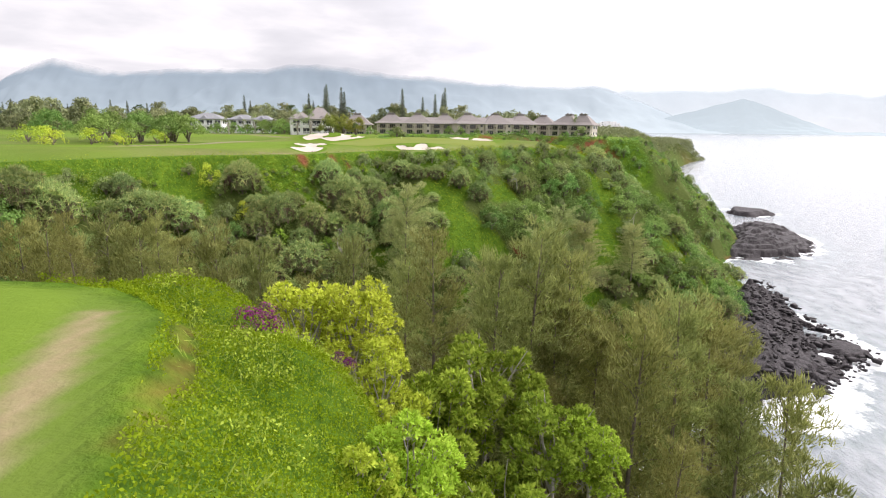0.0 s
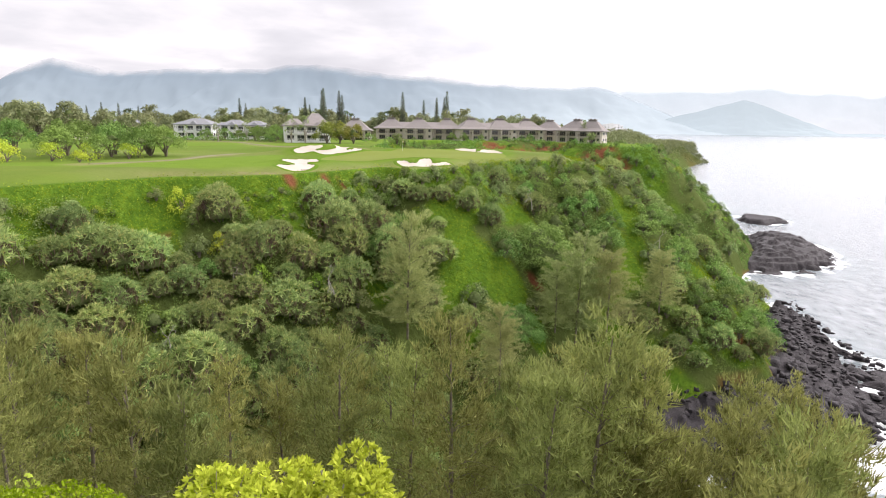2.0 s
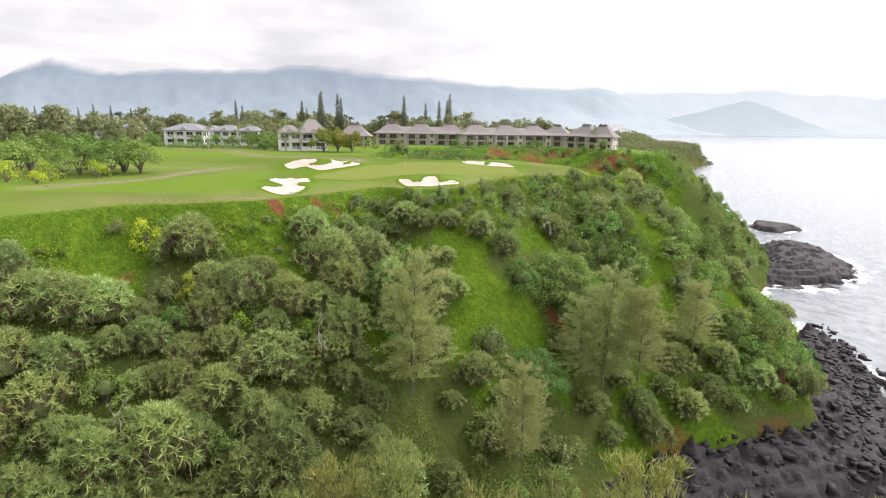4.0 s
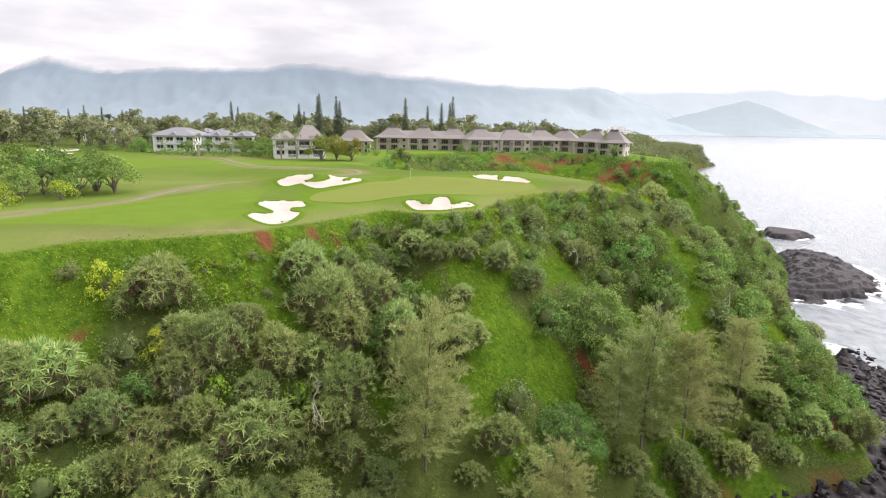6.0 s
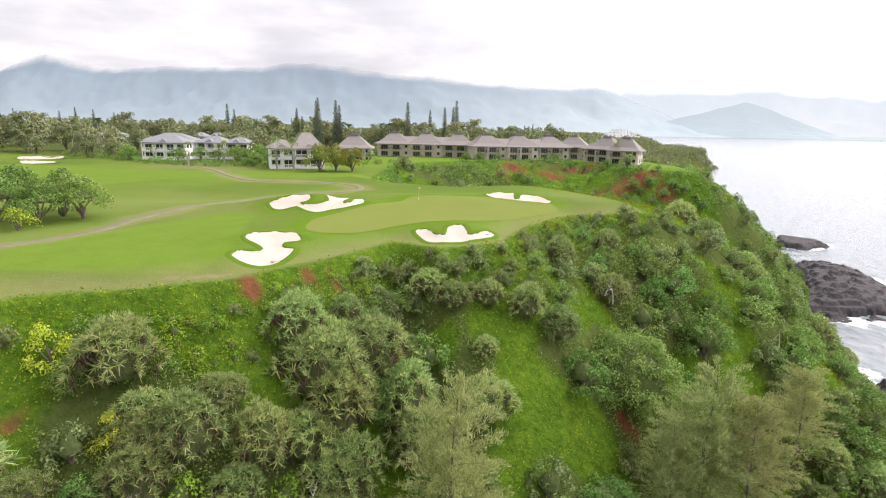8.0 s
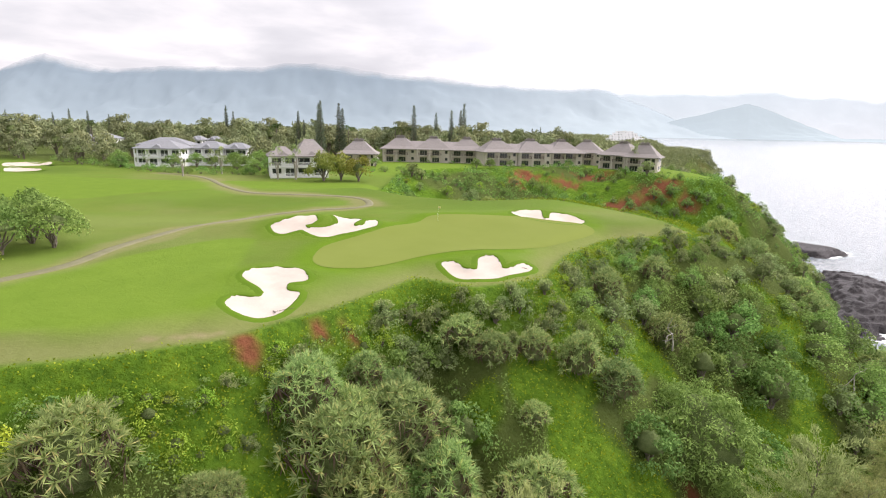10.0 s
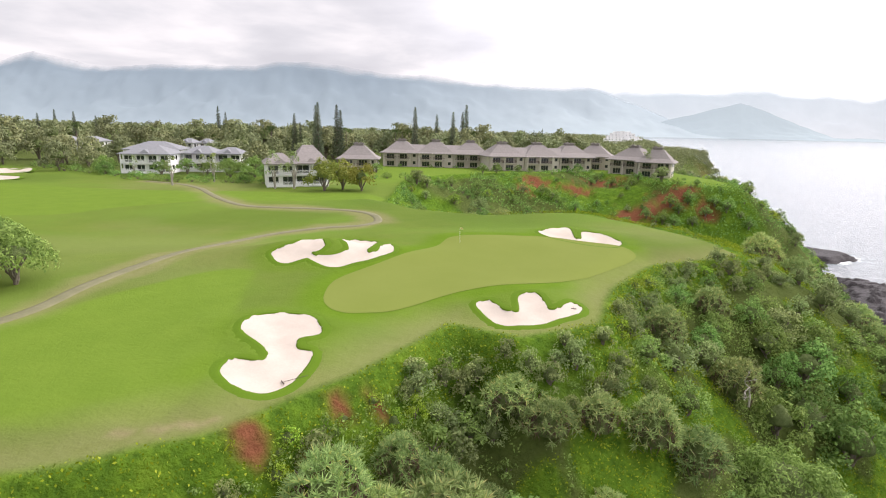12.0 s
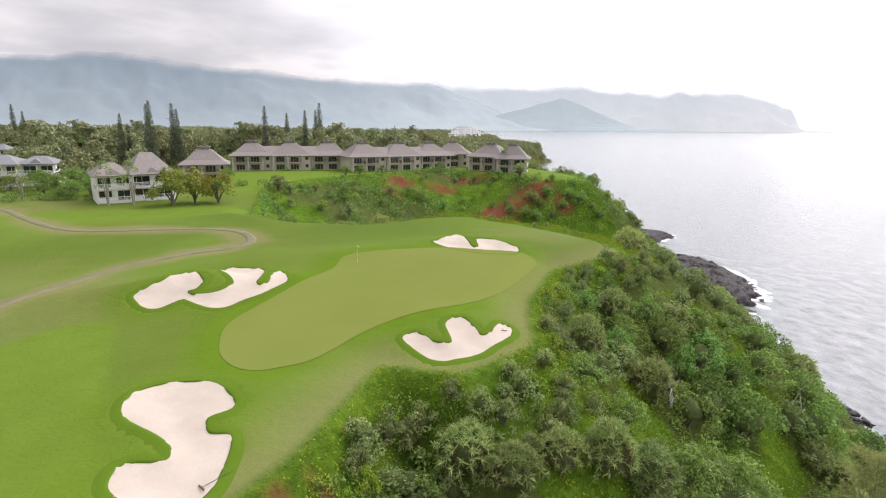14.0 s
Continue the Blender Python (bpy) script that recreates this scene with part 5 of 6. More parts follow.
def strip(name, points, width, lift, mat, label, category):
    """A track that lies on the ground."""
    P = np.array(points, float)
    t = np.linspace(0, len(P) - 1, len(P) * 8)
    k = np.clip(t.astype(int), 0, len(P) - 2)
    f = (t - k)[:, None]
    a, b, c, d = P[np.maximum(k - 1, 0)], P[k], P[k + 1], P[np.minimum(k + 2, len(P) - 1)]
    Q = 0.5 * (2 * b + (c - a) * f + (2 * a - 5 * b + 4 * c - d) * f ** 2 + (3 * b - a - 3 * c + d) * f ** 3)
    g = np.gradient(Q, axis=0)
    nrm = unit(np.stack((g[:, 1], -g[:, 0]), 1))
    V = []
    for s, dz in ((-0.56, -0.12), (-0.5, 0), (-0.17, 0.02), (0.17, 0.02), (0.5, 0), (0.56, -0.12)):
        q = Q + nrm * width * s
        V.append(np.column_stack((q, height(q[:, 0], q[:, 1]) + lift + dz)))
    n = len(Q)
    i = np.arange(n - 1)
    F = np.concatenate([np.stack((i + k * n, i + 1 + k * n, i + 1 + (k + 1) * n, i + (k + 1) * n), 1) for k in range(5)])
    return tagged(new(name, quick_mesh(name, np.concatenate(V), [F], mat, True)), label, category, kind="structure")


strip("road_cart_track", CART, 1.4, 0.06, M_TRACK, "worn brown asphalt golf cart track", "track")


def flag_stick(x, y):
    z = ground_at(x, y) + 0.05
    root = new("golf_flag")
    tagged(root, "thin golf flag standing in the hole", "flag")
    root.location = (x, y, z)
    v, f = tube([(0, 0, 0), (0, 0, 1.2), (0, 0, 2.3)], [0.012, 0.011, 0.009], 6)
    part("pole", quick_mesh("pole", v, [f], M_WHITE), M_WHITE, root)
    xs = np.linspace(0, 0.40, 7)
    V = [(a, 0.05 * math.sin(a * 9), 2.28 - 0.02 * i - h * 0.28 * (1 - 0.25 * a)) for i, a in enumerate(xs) for h in (0, 1)]
    F = [(2 * i, 2 * i + 1, 2 * i + 3, 2 * i + 2) for i in range(6)]
    part("cloth", quick_mesh("cloth", V, [F], M_FLAG), M_FLAG, root, "pale yellow flag cloth")


flag_stick(-11.4, 141.2)


def rake(x, y, turn):
    z = float(height([x], [y])[0] - bunker_depth(np.array([x]), np.array([y]))[0]) + 0.12
    root = new("bunker_rake")
    tagged(root, "bunker rake lying in the sand", "rake", "rakes in the bunkers")
    root.matrix_basis = pose(x, y, z, 0, 0, turn)
    v, f = tube([(0, 0, 0), (0.9, 0, 0.02), (1.8, 0, 0.04)], [0.018, 0.018, 0.018], 5)
    part("shaft", quick_mesh("shaft", v, [f], M_RAIL), M_RAIL, root)
    part("head", boxes((-0.03, -0.28, -0.03, 0.03, 0.28, 0.02), *[(-0.015, -0.26 + 0.07 * k, -0.1, 0.015, -0.24 + 0.07 * k, -0.03) for k in range(8)]), M_RAIL, root)


rake(-24.9, 102.3, 35)
rake(-1.0, 118.6, 80)


# ---- houses ----
def hip_roof(x0, y0, x1, y1, z, over, cap, rise, thick=0.22):
    """A hipped roof over a rectangle, with its eaves' thickness; cap: the flat top's size (x, y)."""
    bm = bmesh.new()
    a, b, c, d = x0 - over, y0 - over, x1 + over, y1 + over
    cx, cy = (x0 + x1) / 2, (y0 + y1) / 2
    rows = [[(a, b, z - thick), (c, b, z - thick), (c, d, z - thick), (a, d, z - thick)], [(a, b, z), (c, b, z), (c, d, z), (a, d, z)],
            [(cx - cap[0] / 2, cy - cap[1] / 2, z + rise), (cx + cap[0] / 2, cy - cap[1] / 2, z + rise), (cx + cap[0] / 2, cy + cap[1] / 2, z + rise), (cx - cap[0] / 2, cy + cap[1] / 2, z + rise)]]
    vs = [[bm.verts.new(p) for p in r] for r in rows]
    for r in range(2):
        for k in range(4):
            bm.faces.new((vs[r][k], vs[r][(k + 1) % 4], vs[r + 1][(k + 1) % 4], vs[r + 1][k]))
    bm.faces.new(vs[0][::-1])
    bm.faces.new(vs[2])
    return bm


def window(root, x0, x1, z0, z1, y, frame_mat, mullions=1):
    """A window or glazed door in a wall that faces -y: frame, pane."""
    t = 0.08
    bars = [(x0, y - 0.06, z0, x0 + t, y + 0.02, z1), (x1 - t, y - 0.06, z0, x1, y + 0.02, z1), (x0 + t, y - 0.06, z1 - t, x1 - t, y + 0.02, z1), (x0 + t, y - 0.06, z0, x1 - t, y + 0.02, z0 + t)]
    for k in range(mullions):
        m = x0 + (x1 - x0) * (k + 1) / (mullions + 1)
        bars.append((m - 0.04, y - 0.055, z0 + t, m + 0.04, y + 0.02, z1 - t))
    w = part("window", boxes(*bars), frame_mat, root)
    part("pane", boxes((x0 + t, y - 0.02, z0 + t, x1 - t, y + 0.03, z1 - t)), M_GLASS, w, "dark glass pane")


def balcony(root, x0, x1, z, y0, y1, rail_mat, floor_mat, gap=0.28, solid=False):
    b = part("balcony", boxes((x0, y0, z - 0.22, x1, y1, z)), floor_mat, root)
    bars = [(x0, y0, z + 0.95, x1, y0 + 0.08, z + 1.05)]
    if solid:
        bars.append((x0, y0 + 0.02, z + 0.08, x1, y0 + 0.06, z + 0.95))
    else:
        bars += [(x, y0 + 0.02, z, x + 0.05, y0 + 0.06, z + 0.95) for x in np.arange(x0, x1, gap)]
    for x in (x0, x1 - 0.06):
        bars.append((x, y0 + 0.08, z + 0.95, x + 0.06, y1, z + 1.05))
        bars += [(x, yy, z, x + 0.05, yy + 0.05, z + 0.95) for yy in np.arange(y0 + 0.3, y1 - 0.1, gap)]
    part("railing", boxes(*bars), rail_mat, b)


def condo(x, y, turn, sections, label, wide=14.2, deep=13.0, z=None):
    """Two-storey block of hip-roofed sections in a row; the front faces -y before the turn."""
    root = new("condominium_block")
    tagged(root, label, "building", "condominium blocks on the bluff")
    root.matrix_basis = pose(x, y, (ground_at(x, y) if z is None else z) - 0.1, 0, 0, turn)
    for s in range(sections):
        ox, oy = s * wide, -0.9 * (s % 2) + (0.25 * s)
        w = wide - 0.02
        part("wall", boxes((ox, oy, -1.5, ox + w, oy + deep, 5.75)), M_WALL, root)
        part("stair_tower", boxes((ox + w - 2.5, oy - 0.5, -1.5, ox + w - 0.25, oy + 0.0, 5.6)), M_WALL, root)
        roof = part("roof", hip_roof(ox + 0.35, oy, ox + w - 0.35, oy + deep, 5.66 + 0.06 * (s % 2), 0.75, (4.4, 3.0), 4.3), M_SHINGLE, root, "brown-grey shingled hip roof")
        cx, cy, cz = ox + w / 2, oy + deep / 2, 9.9
        part("cupola", boxes((cx - 1.7, cy - 1.2, cz, cx + 1.7, cy + 1.2, cz + 0.75), (cx - 2.0, cy - 1.5, cz + 0.75, cx + 2.0, cy + 1.5, cz + 0.95),
                             (cx - 1.2, cy - 0.7, cz + 0.95, cx - 0.4, cy + 0.1, cz + 1.35), (cx + 0.5, cy - 0.5, cz + 0.95, cx + 1.2, cy + 0.2, cz + 1.25)), M_SHINGLE, roof)
        for fl in range(2):
            zf = 0.25 + 2.85 * fl
            for k in range(2):
                bx = ox + 0.7 + k * 5.2
                window(root, bx + 0.9, bx + 3.9, zf + 0.05, zf + 2.1, oy, M_WALL, 2)
                if fl:
                    balcony(root, bx, bx + 4.8, zf, oy - 1.5, oy, M_RAIL, M_WALL, 0.22)
            window(root, ox + w - 2.0, ox + w - 0.9, zf + 0.9, zf + 2.1, oy - 0.5, M_RAIL, 0)
        for k in range(3):
            px = ox + 0.45 + k * 5.2
            part("post", boxes((px, oy - 1.55, -1.5, px + 0.45, oy - 1.2, 5.7)), M_WALL, root)
    part("roof", hip_roof(0, -0.9, sections * wide, deep, 5.62, 1.15, (max(2.0, sections * wide - 9), 0.8), 3.2), M_SHINGLE, root, "brown-grey shingled hip roof")
    # the end walls' windows
    for s in ((sections - 1) * wide + wide,):
        for fl in range(2):
            for wy0, wy1 in ((3.0, 5.2), (8.0, 9.6)):
                part("end_window", boxes((s - 0.03, wy0, 1.1 + 2.85 * fl, s + 0.05, wy1, 2.3 + 2.85 * fl)), M_GLASS, root, "dark glass pane")
    part("soffit", boxes((-0.3, -0.6, 5.62, sections * wide + 0.3, deep + 0.3, 5.76)), M_RAIL, root)
    return root


condo(-37.2, 291.5, -1.0, 3, "taupe two-storey condominium block with grey hip roofs")
condo(4.6, 279.0, 11.5, 3, "taupe two-storey condominium block with grey hip roofs")
condo(43.5, 302.0, -20, 1, "taupe condominium block half hidden by a tree")
condo(51.5, 281.0, -42, 1, "taupe condominium block with a hip roof near the cliff")
condo(58.0, 268.5, -28, 1, "taupe condominium block with a hip roof at the cliff edge", 11.5, 11.0)
condo(-49.5, 262.0, 4, 1, "low taupe hip-roofed house behind the lawn", 13.0, 12.0, 49.9)


def veranda_house(x, y, turn, blocks, roof_mat, label, rise=3.0, porch=True, z=None):
    """White two-storey house of one or more blocks (x0, y0, x1, y1, roof rise); verandas in front."""
    root = new("house")
    tagged(root, label, "house", "houses along the course")
    root.matrix_basis = pose(x, y, (ground_at(x, y) if z is None else z) - 0.1, 0, 0, turn)
    for x0, y0, x1, y1, up in blocks:
        part("wall", boxes((x0, y0, -0.8, x1, y1, 5.9)), M_WHITE, root)
        part("roof", hip_roof(x0, y0 - 1.5, x1, y1, 6.05, 0.6, (max(0.6, (x1 - x0) * 0.3), 0.5), up), roof_mat, root, "shingled hip roof")
        part("gable", hip_roof((x0 + x1) / 2 - 1.6, y0 - 1.6, (x0 + x1) / 2 + 1.6, y0 + 2.0, 6.0, 0.2, (0.1, 2.6), 1.35), roof_mat, root)
        n = max(2, int((x1 - x0) / 3.2))
        step = (x1 - x0) / n
        for fl in range(2):
            zf = 0.45 + 2.8 * fl
            for k in range(n):
                window(root, x0 + k * step + 0.55, x0 + (k + 1) * step - 0.45, zf + (0.1 if (k + fl) % 2 else 0.6), zf + 2.25, y0, M_WHITE, 1)
            if porch:
                balcony(root, x0, x1, zf, y0 - 1.7, y0, M_WHITE, M_WHITE, 0.17)
        if porch:
            for k in range(n + 1):
                px = x0 + k * step - (0.2 if k == n else 0)
                part("post", boxes((px, y0 - 1.72, -0.8, px + 0.24, y0 - 1.48, 5.85)), M_WHITE, root)
            part("skirting", boxes((x0, y0 - 1.62, -0.8, x1, y0 - 1.56, 0.22)), M_WHITE, root)
        for fl in range(2):
            for wy0, wy1 in ((1.2, 2.6), (4.2, 5.4)):
                part("side_window", boxes((x1 - 0.03, y0 + wy0, 1.3 + 2.8 * fl, x1 + 0.05, y0 + wy1, 2.6 + 2.8 * fl)), M_GLASS, root, "dark glass pane")
    return root


veranda_house(-58.2, 207.2, 20, [(0, 0, 7.0, 9, 2.4), (7.0, 1.2, 15.6, 14, 4.4)], M_SHINGLE, "white two-storey house with verandas and a brown-grey roof")
veranda_house(-110.5, 236, 6, [(0, 0, 14.0, 11, 2.4)], M_GREYROOF, "white two-storey house with a grey shingle roof")
veranda_house(-97.0, 247, 2, [(0, 0, 10.0, 10, 2.2), (10.0, 1.5, 18, 9, 1.9)], M_GREYROOF, "long white house with a grey shingle roof")
veranda_house(-124, 262, 10, [(0, 0, 18, 12, 2.6)], M_GREYROOF, "white house with a broad grey roof among trees")
veranda_house(-192, 322, 4, [(0, 0, 11, 10, 2.2), (11, 1, 22, 10, 2.2)], M_GREYROOF, "far white house with a grey roof among trees")
veranda_house(-137, 332, 0, [(0, 0, 6, 8, 2.0), (8.5, 1, 14, 8, 2.0)], M_GREYROOF, "small white house half hidden among trees")


def hotel(x, y, turn):
    """White terraced hotel far along the shore."""
    root = new("terraced_hotel")
    tagged(root, "white terraced hotel stepping down the far bluff", "hotel")
    root.matrix_basis = pose(x, y, 48.0, 0, 0, turn)
    rng = np.random.default_rng(5)
    for k in range(11):
        base = 4.7 * k
        tall = 6 + int(4.6 * math.sin(math.pi * (k + 1.5) / 13)) * 3
        for s in range(tall // 3):
            off = 3.0 * s + rng.uniform(-1.8, 1.8)
            part("wall", boxes((base, off, s * 3.1 - (16 if s == 0 else 2), base + 4.6, off + 9, (s + 1) * 3.1 + (k % 3) * 0.5)), M_WHITE, root)
            part("window", boxes((base + 1.4 + 0.9 * (s % 2), off - 0.05, s * 3.1 + 1.0, base + 2.7 + 0.6 * (k % 2), off + 0.05, s * 3.1 + 2.0)), M_GLASS, root, "dark glass pane")
    return root


hotel(212, 829, -6)


def parked_car(x, y, turn):
    root = new("parked_car")
    tagged(root, "white car parked beside a condominium block", "car")
    root.matrix_basis = pose(x, y, ground_at(x, y), 0, 0, turn)
    prof = [(-2.1, 0.35), (-2.1, 0.85), (-1.9, 0.98), (-0.9, 1.02), (-0.35, 1.48), (1.0, 1.5), (1.7, 1.05), (2.1, 0.95), (2.15, 0.35)]
    bm = bmesh.new()
    L = [bm.verts.new((a, -0.85, b)) for a, b in prof]
    R = [bm.verts.new((a, 0.85, b)) for a, b in prof]
    bm.faces.new(L)
    bm.faces.new(R[::-1])
    for i in range(len(prof)):
        j = (i + 1) % len(prof)
        bm.faces.new((L[j], L[i], R[i], R[j]))
    bmesh.ops.recalc_face_normals(bm, faces=bm.faces)
    bmesh.ops.bevel(bm, geom=bm.edges[:], offset=0.06, segments=2, affect="EDGES")
    part("body", bm, M_WHITE, root)
    part("side_glass", boxes((-0.6, -0.87, 1.05, 1.2, -0.84, 1.4), (-0.6, 0.84, 1.05, 1.2, 0.87, 1.4)), M_GLASS, root)
    for wx in (-1.3, 1.3):
        for wy in (-0.75, 0.75):
            v, f = tube([(wx, wy - 0.12, 0.33), (wx, wy + 0.12, 0.33)], [0.33, 0.33], 14)
            wheel = part("wheel", quick_mesh("wheel", v, [f], M_RAIL), M_RAIL, root)
            v, f = tube([(wx, wy - 0.13, 0.33), (wx, wy + 0.13, 0.33)], [0.2, 0.2], 10)
            part("rim", quick_mesh("rim", v, [f], M_GREYROOF), M_GREYROOF, wheel)


parked_car(-40.5, 296, 80)


# ---- trees on the tops, and the far woods ----
TOP_RNG = np.random.default_rng(23)
LAWN_TREE = Stand([grow_broad("lawn_tree", 80 + s, M_BROAD, 3.4, 2.0, 5.4, 44, 100, 0.32, None, 7, 0.62) for s in range(3)],
                  "multi-stemmed dark green tree on the mown turf", "tree", "trees beside the fairway")
GOLD_TREE = Stand([grow_broad("golden_tree", 84 + s, M_GOLD, 2.6, 1.1, 4.8, 30, 110, 0.30, None, 5, 0.8) for s in range(2)],
                  "yellow-green round tree on the lawn", "tree", "yellow-green trees on the lawn")
SLIM_TREE = Stand([grow_broad("slim_tree", 87 + s, M_GREYLEAF, 1.6, 3.5, 8.2, 14, 120, 0.30, M_PALE_BARK, 4) for s in range(2)],
                  "slim pale-stemmed tree before a house", "tree", "slim trees before the houses")
LIMEBUSH = Stand([grow_broad("lime_bush", 90 + s, M_LIME, 1.9, 0.5, 2.6, 14, 110, 0.24) for s in range(2)],
                 "yellow-green leafy bush beside the fairway trees", "bush", "lime bushes beside the fairway")
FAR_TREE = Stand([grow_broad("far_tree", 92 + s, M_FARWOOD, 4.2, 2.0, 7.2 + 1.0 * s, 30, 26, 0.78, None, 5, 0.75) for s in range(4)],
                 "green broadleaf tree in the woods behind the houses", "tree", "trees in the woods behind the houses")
HEDGE = Stand([grow_broad("hedge_shrub", 97 + s, M_BROAD, 1.7, 0.2, 1.6, 12, 70, 0.3) for s in range(2)],
              "low clipped shrub along the course's edge", "shrub", "shrubs along the course's edge")
COLUMN = Stand([grow_column_pine(100 + s) for s in range(3)], "dark narrow column pine above the roofs", "tree", "column pines behind the houses")
PALM = Stand([grow_palm(110 + s) for s in range(3)], "coconut palm above the woods", "palm", "coconut palms in the woods")

for x, y, s in ((-57, 121, 1.05), (-61, 123, 1.15), (-60, 117, 1.0), (-66, 118, 1.1), (-70, 126, 1.2), (-65, 129, 1.0), (-76, 120, 1.2), (-81, 132, 1.2), (-72, 112, 1.0), (-88, 122, 1.2), (-95, 131, 1.2), (-64, 111, 0.8)):
    LAWN_TREE.put(x, y, s, TOP_RNG)
for x, y, s in ((-59.5, 112.5, 1.0), (-63.5, 107.5, 1.1), (-68, 104.5, 1.1), (-73, 101, 1.1), (-79, 107, 1.2), (-86, 112, 1.3), (-92, 104, 1.2), (-62, 102.5, 0.7)):
    LIMEBUSH.put(x, y, s, TOP_RNG)
for x, y, s, f in ((-42.5, 202, 1.6, 0), (-38.5, 205, 1.6, 1), (-33.6, 203.5, 1.4, 0)):
    GOLD_TREE.put(x, y, s, TOP_RNG, form=f)
for x, y, s in ((-55, 203.5, 1.15), (-50.5, 204.5, 1.2), (-81.5, 206, 0.95), (61, 268, 1.25), (-75, 216, 1.0), (-104, 230, 0.7), (-87, 238, 0.75)):
    SLIM_TREE.put(x, y, s, TOP_RNG)
for x, y, s in ((-72, 290, 0.9), (-70, 291, 0.75), (-62.5, 289, 1.1), (-64, 292, 1.05), (-58, 305, 1.1), (-56.8, 307, 1.0), (-25, 307, 1.08), (-2, 334, 1.2), (-3.5, 338, 1.05), (-8, 342, 1.05), (-16, 352, 1.0), (-153, 420, 1.15), (-150, 424, 1.0),
                (-230, 400, 0.9), (-330, 430, 0.9), (-345, 440, 1.0), (-300, 425, 0.9), (-318, 436, 0.85), (-360, 450, 0.9), (-280, 410, 0.8), (45, 420, 0.7), (52, 430, 0.75), (-205, 380, 0.8), (-248, 410, 0.95), (-262, 415, 0.85)):
    COLUMN.put(x, y, s, TOP_RNG)
for i in range(26):
    y = TOP_RNG.uniform(300, 480)
    PALM.put(TOP_RNG.uniform(-0.62, 0.16) * y, y, TOP_RNG.uniform(0.85, 1.25), TOP_RNG)
for x, y in ((-34, 318), (-28, 322), (-31, 312), (-58, 330), (-90, 318), (-84, 300)):
    PALM.put(x, y, 1.25, TOP_RNG)
for x, y, s in ((-97, 232, 0.8), (-92, 238, 0.85), (-85, 236, 0.7), (-79, 236, 0.9), (-75, 228, 1.0), (-70, 222, 0.9), (-66, 217, 0.8), (-113, 231, 0.7), (-117, 238, 0.9), (-69, 231, 1.1), (-36, 258, 0.6), (-64, 224, 0.8)):
    LAWN_TREE.put(x, y, s, TOP_RNG, label="leafy green tree beside the houses")
for x, y, s in ((-187, 262, 1.5), (-178, 272, 1.6), (-200, 270, 1.7), (-212, 282, 1.6), (-170, 284, 1.3)):
    FAR_TREE.put(x, y, s, TOP_RNG, label="broad spreading green tree beyond the fairway")
# the strip of shrubs between course and houses
for a, b, n in (((-152, 254), (-112, 230), 16), ((-112, 230), (-90, 216), 10), ((-90, 216), (-62, 213), 12), ((-34, 238), (-14, 232), 8)):
    for t in np.linspace(0, 1, n):
        HEDGE.put(a[0] + (b[0] - a[0]) * t + TOP_RNG.normal() * 1.0, a[1] + (b[1] - a[1]) * t + TOP_RNG.normal() * 1.2, TOP_RNG.uniform(0.6, 1.3), TOP_RNG)
for x, y in ((-30, 289), (-18, 288.5), (-8, 288), (6, 286), (8, 277), (20, 279), (34, 283), (46, 286), (52, 284), (58, 272), (70, 256), (12, 279.5)):
    HEDGE.put(x, y, TOP_RNG.uniform(0.5, 0.8), TOP_RNG)

HOUSES = [(-38, 278, 52, 308), (46, 252, 78, 304), (-62, 203, -40, 222), (-52, 255, -34, 276), (-113, 230, -94, 250), (-99, 242, -76, 262), (-128, 256, -104, 278), (-202, 288, -160, 336), (-140, 322, -120, 344)]
spots = []


def roomy(x, y, r):
    if any(a - 2 < x < c + 2 and b - (22 if x < -66 else 3) < y < d + 2 for a, b, c, d in HOUSES):
        return False
    if any((a - x) ** 2 + (b - y) ** 2 < r * r for a, b in spots):
        return False
    spots.append((x, y))
    return True


count = 0
for i in range(5000):
    y = 222 + 290 * TOP_RNG.random() ** 1.1
    x = TOP_RNG.uniform(-0.88, 0.42) * y
    behind = (y > 306 and x < 30 + (y - 306) * 0.45) or (x < -76 and y > 222 - 0.25 * (x + 76)) or (-76 < x < -40 and y > 226 and y < 262 and x < -62 + (y - 226) * 0.55) or (-34 < x < -38)
    if count < 250 and behind and not (y > 330 and 0.19 < x / y < 0.38) and roomy(x, y, 5.0):
        FAR_TREE.put(x, y, TOP_RNG.uniform(0.75, 1.25) * (1.45 if y > 306 else 1.0), TOP_RNG)
        count += 1


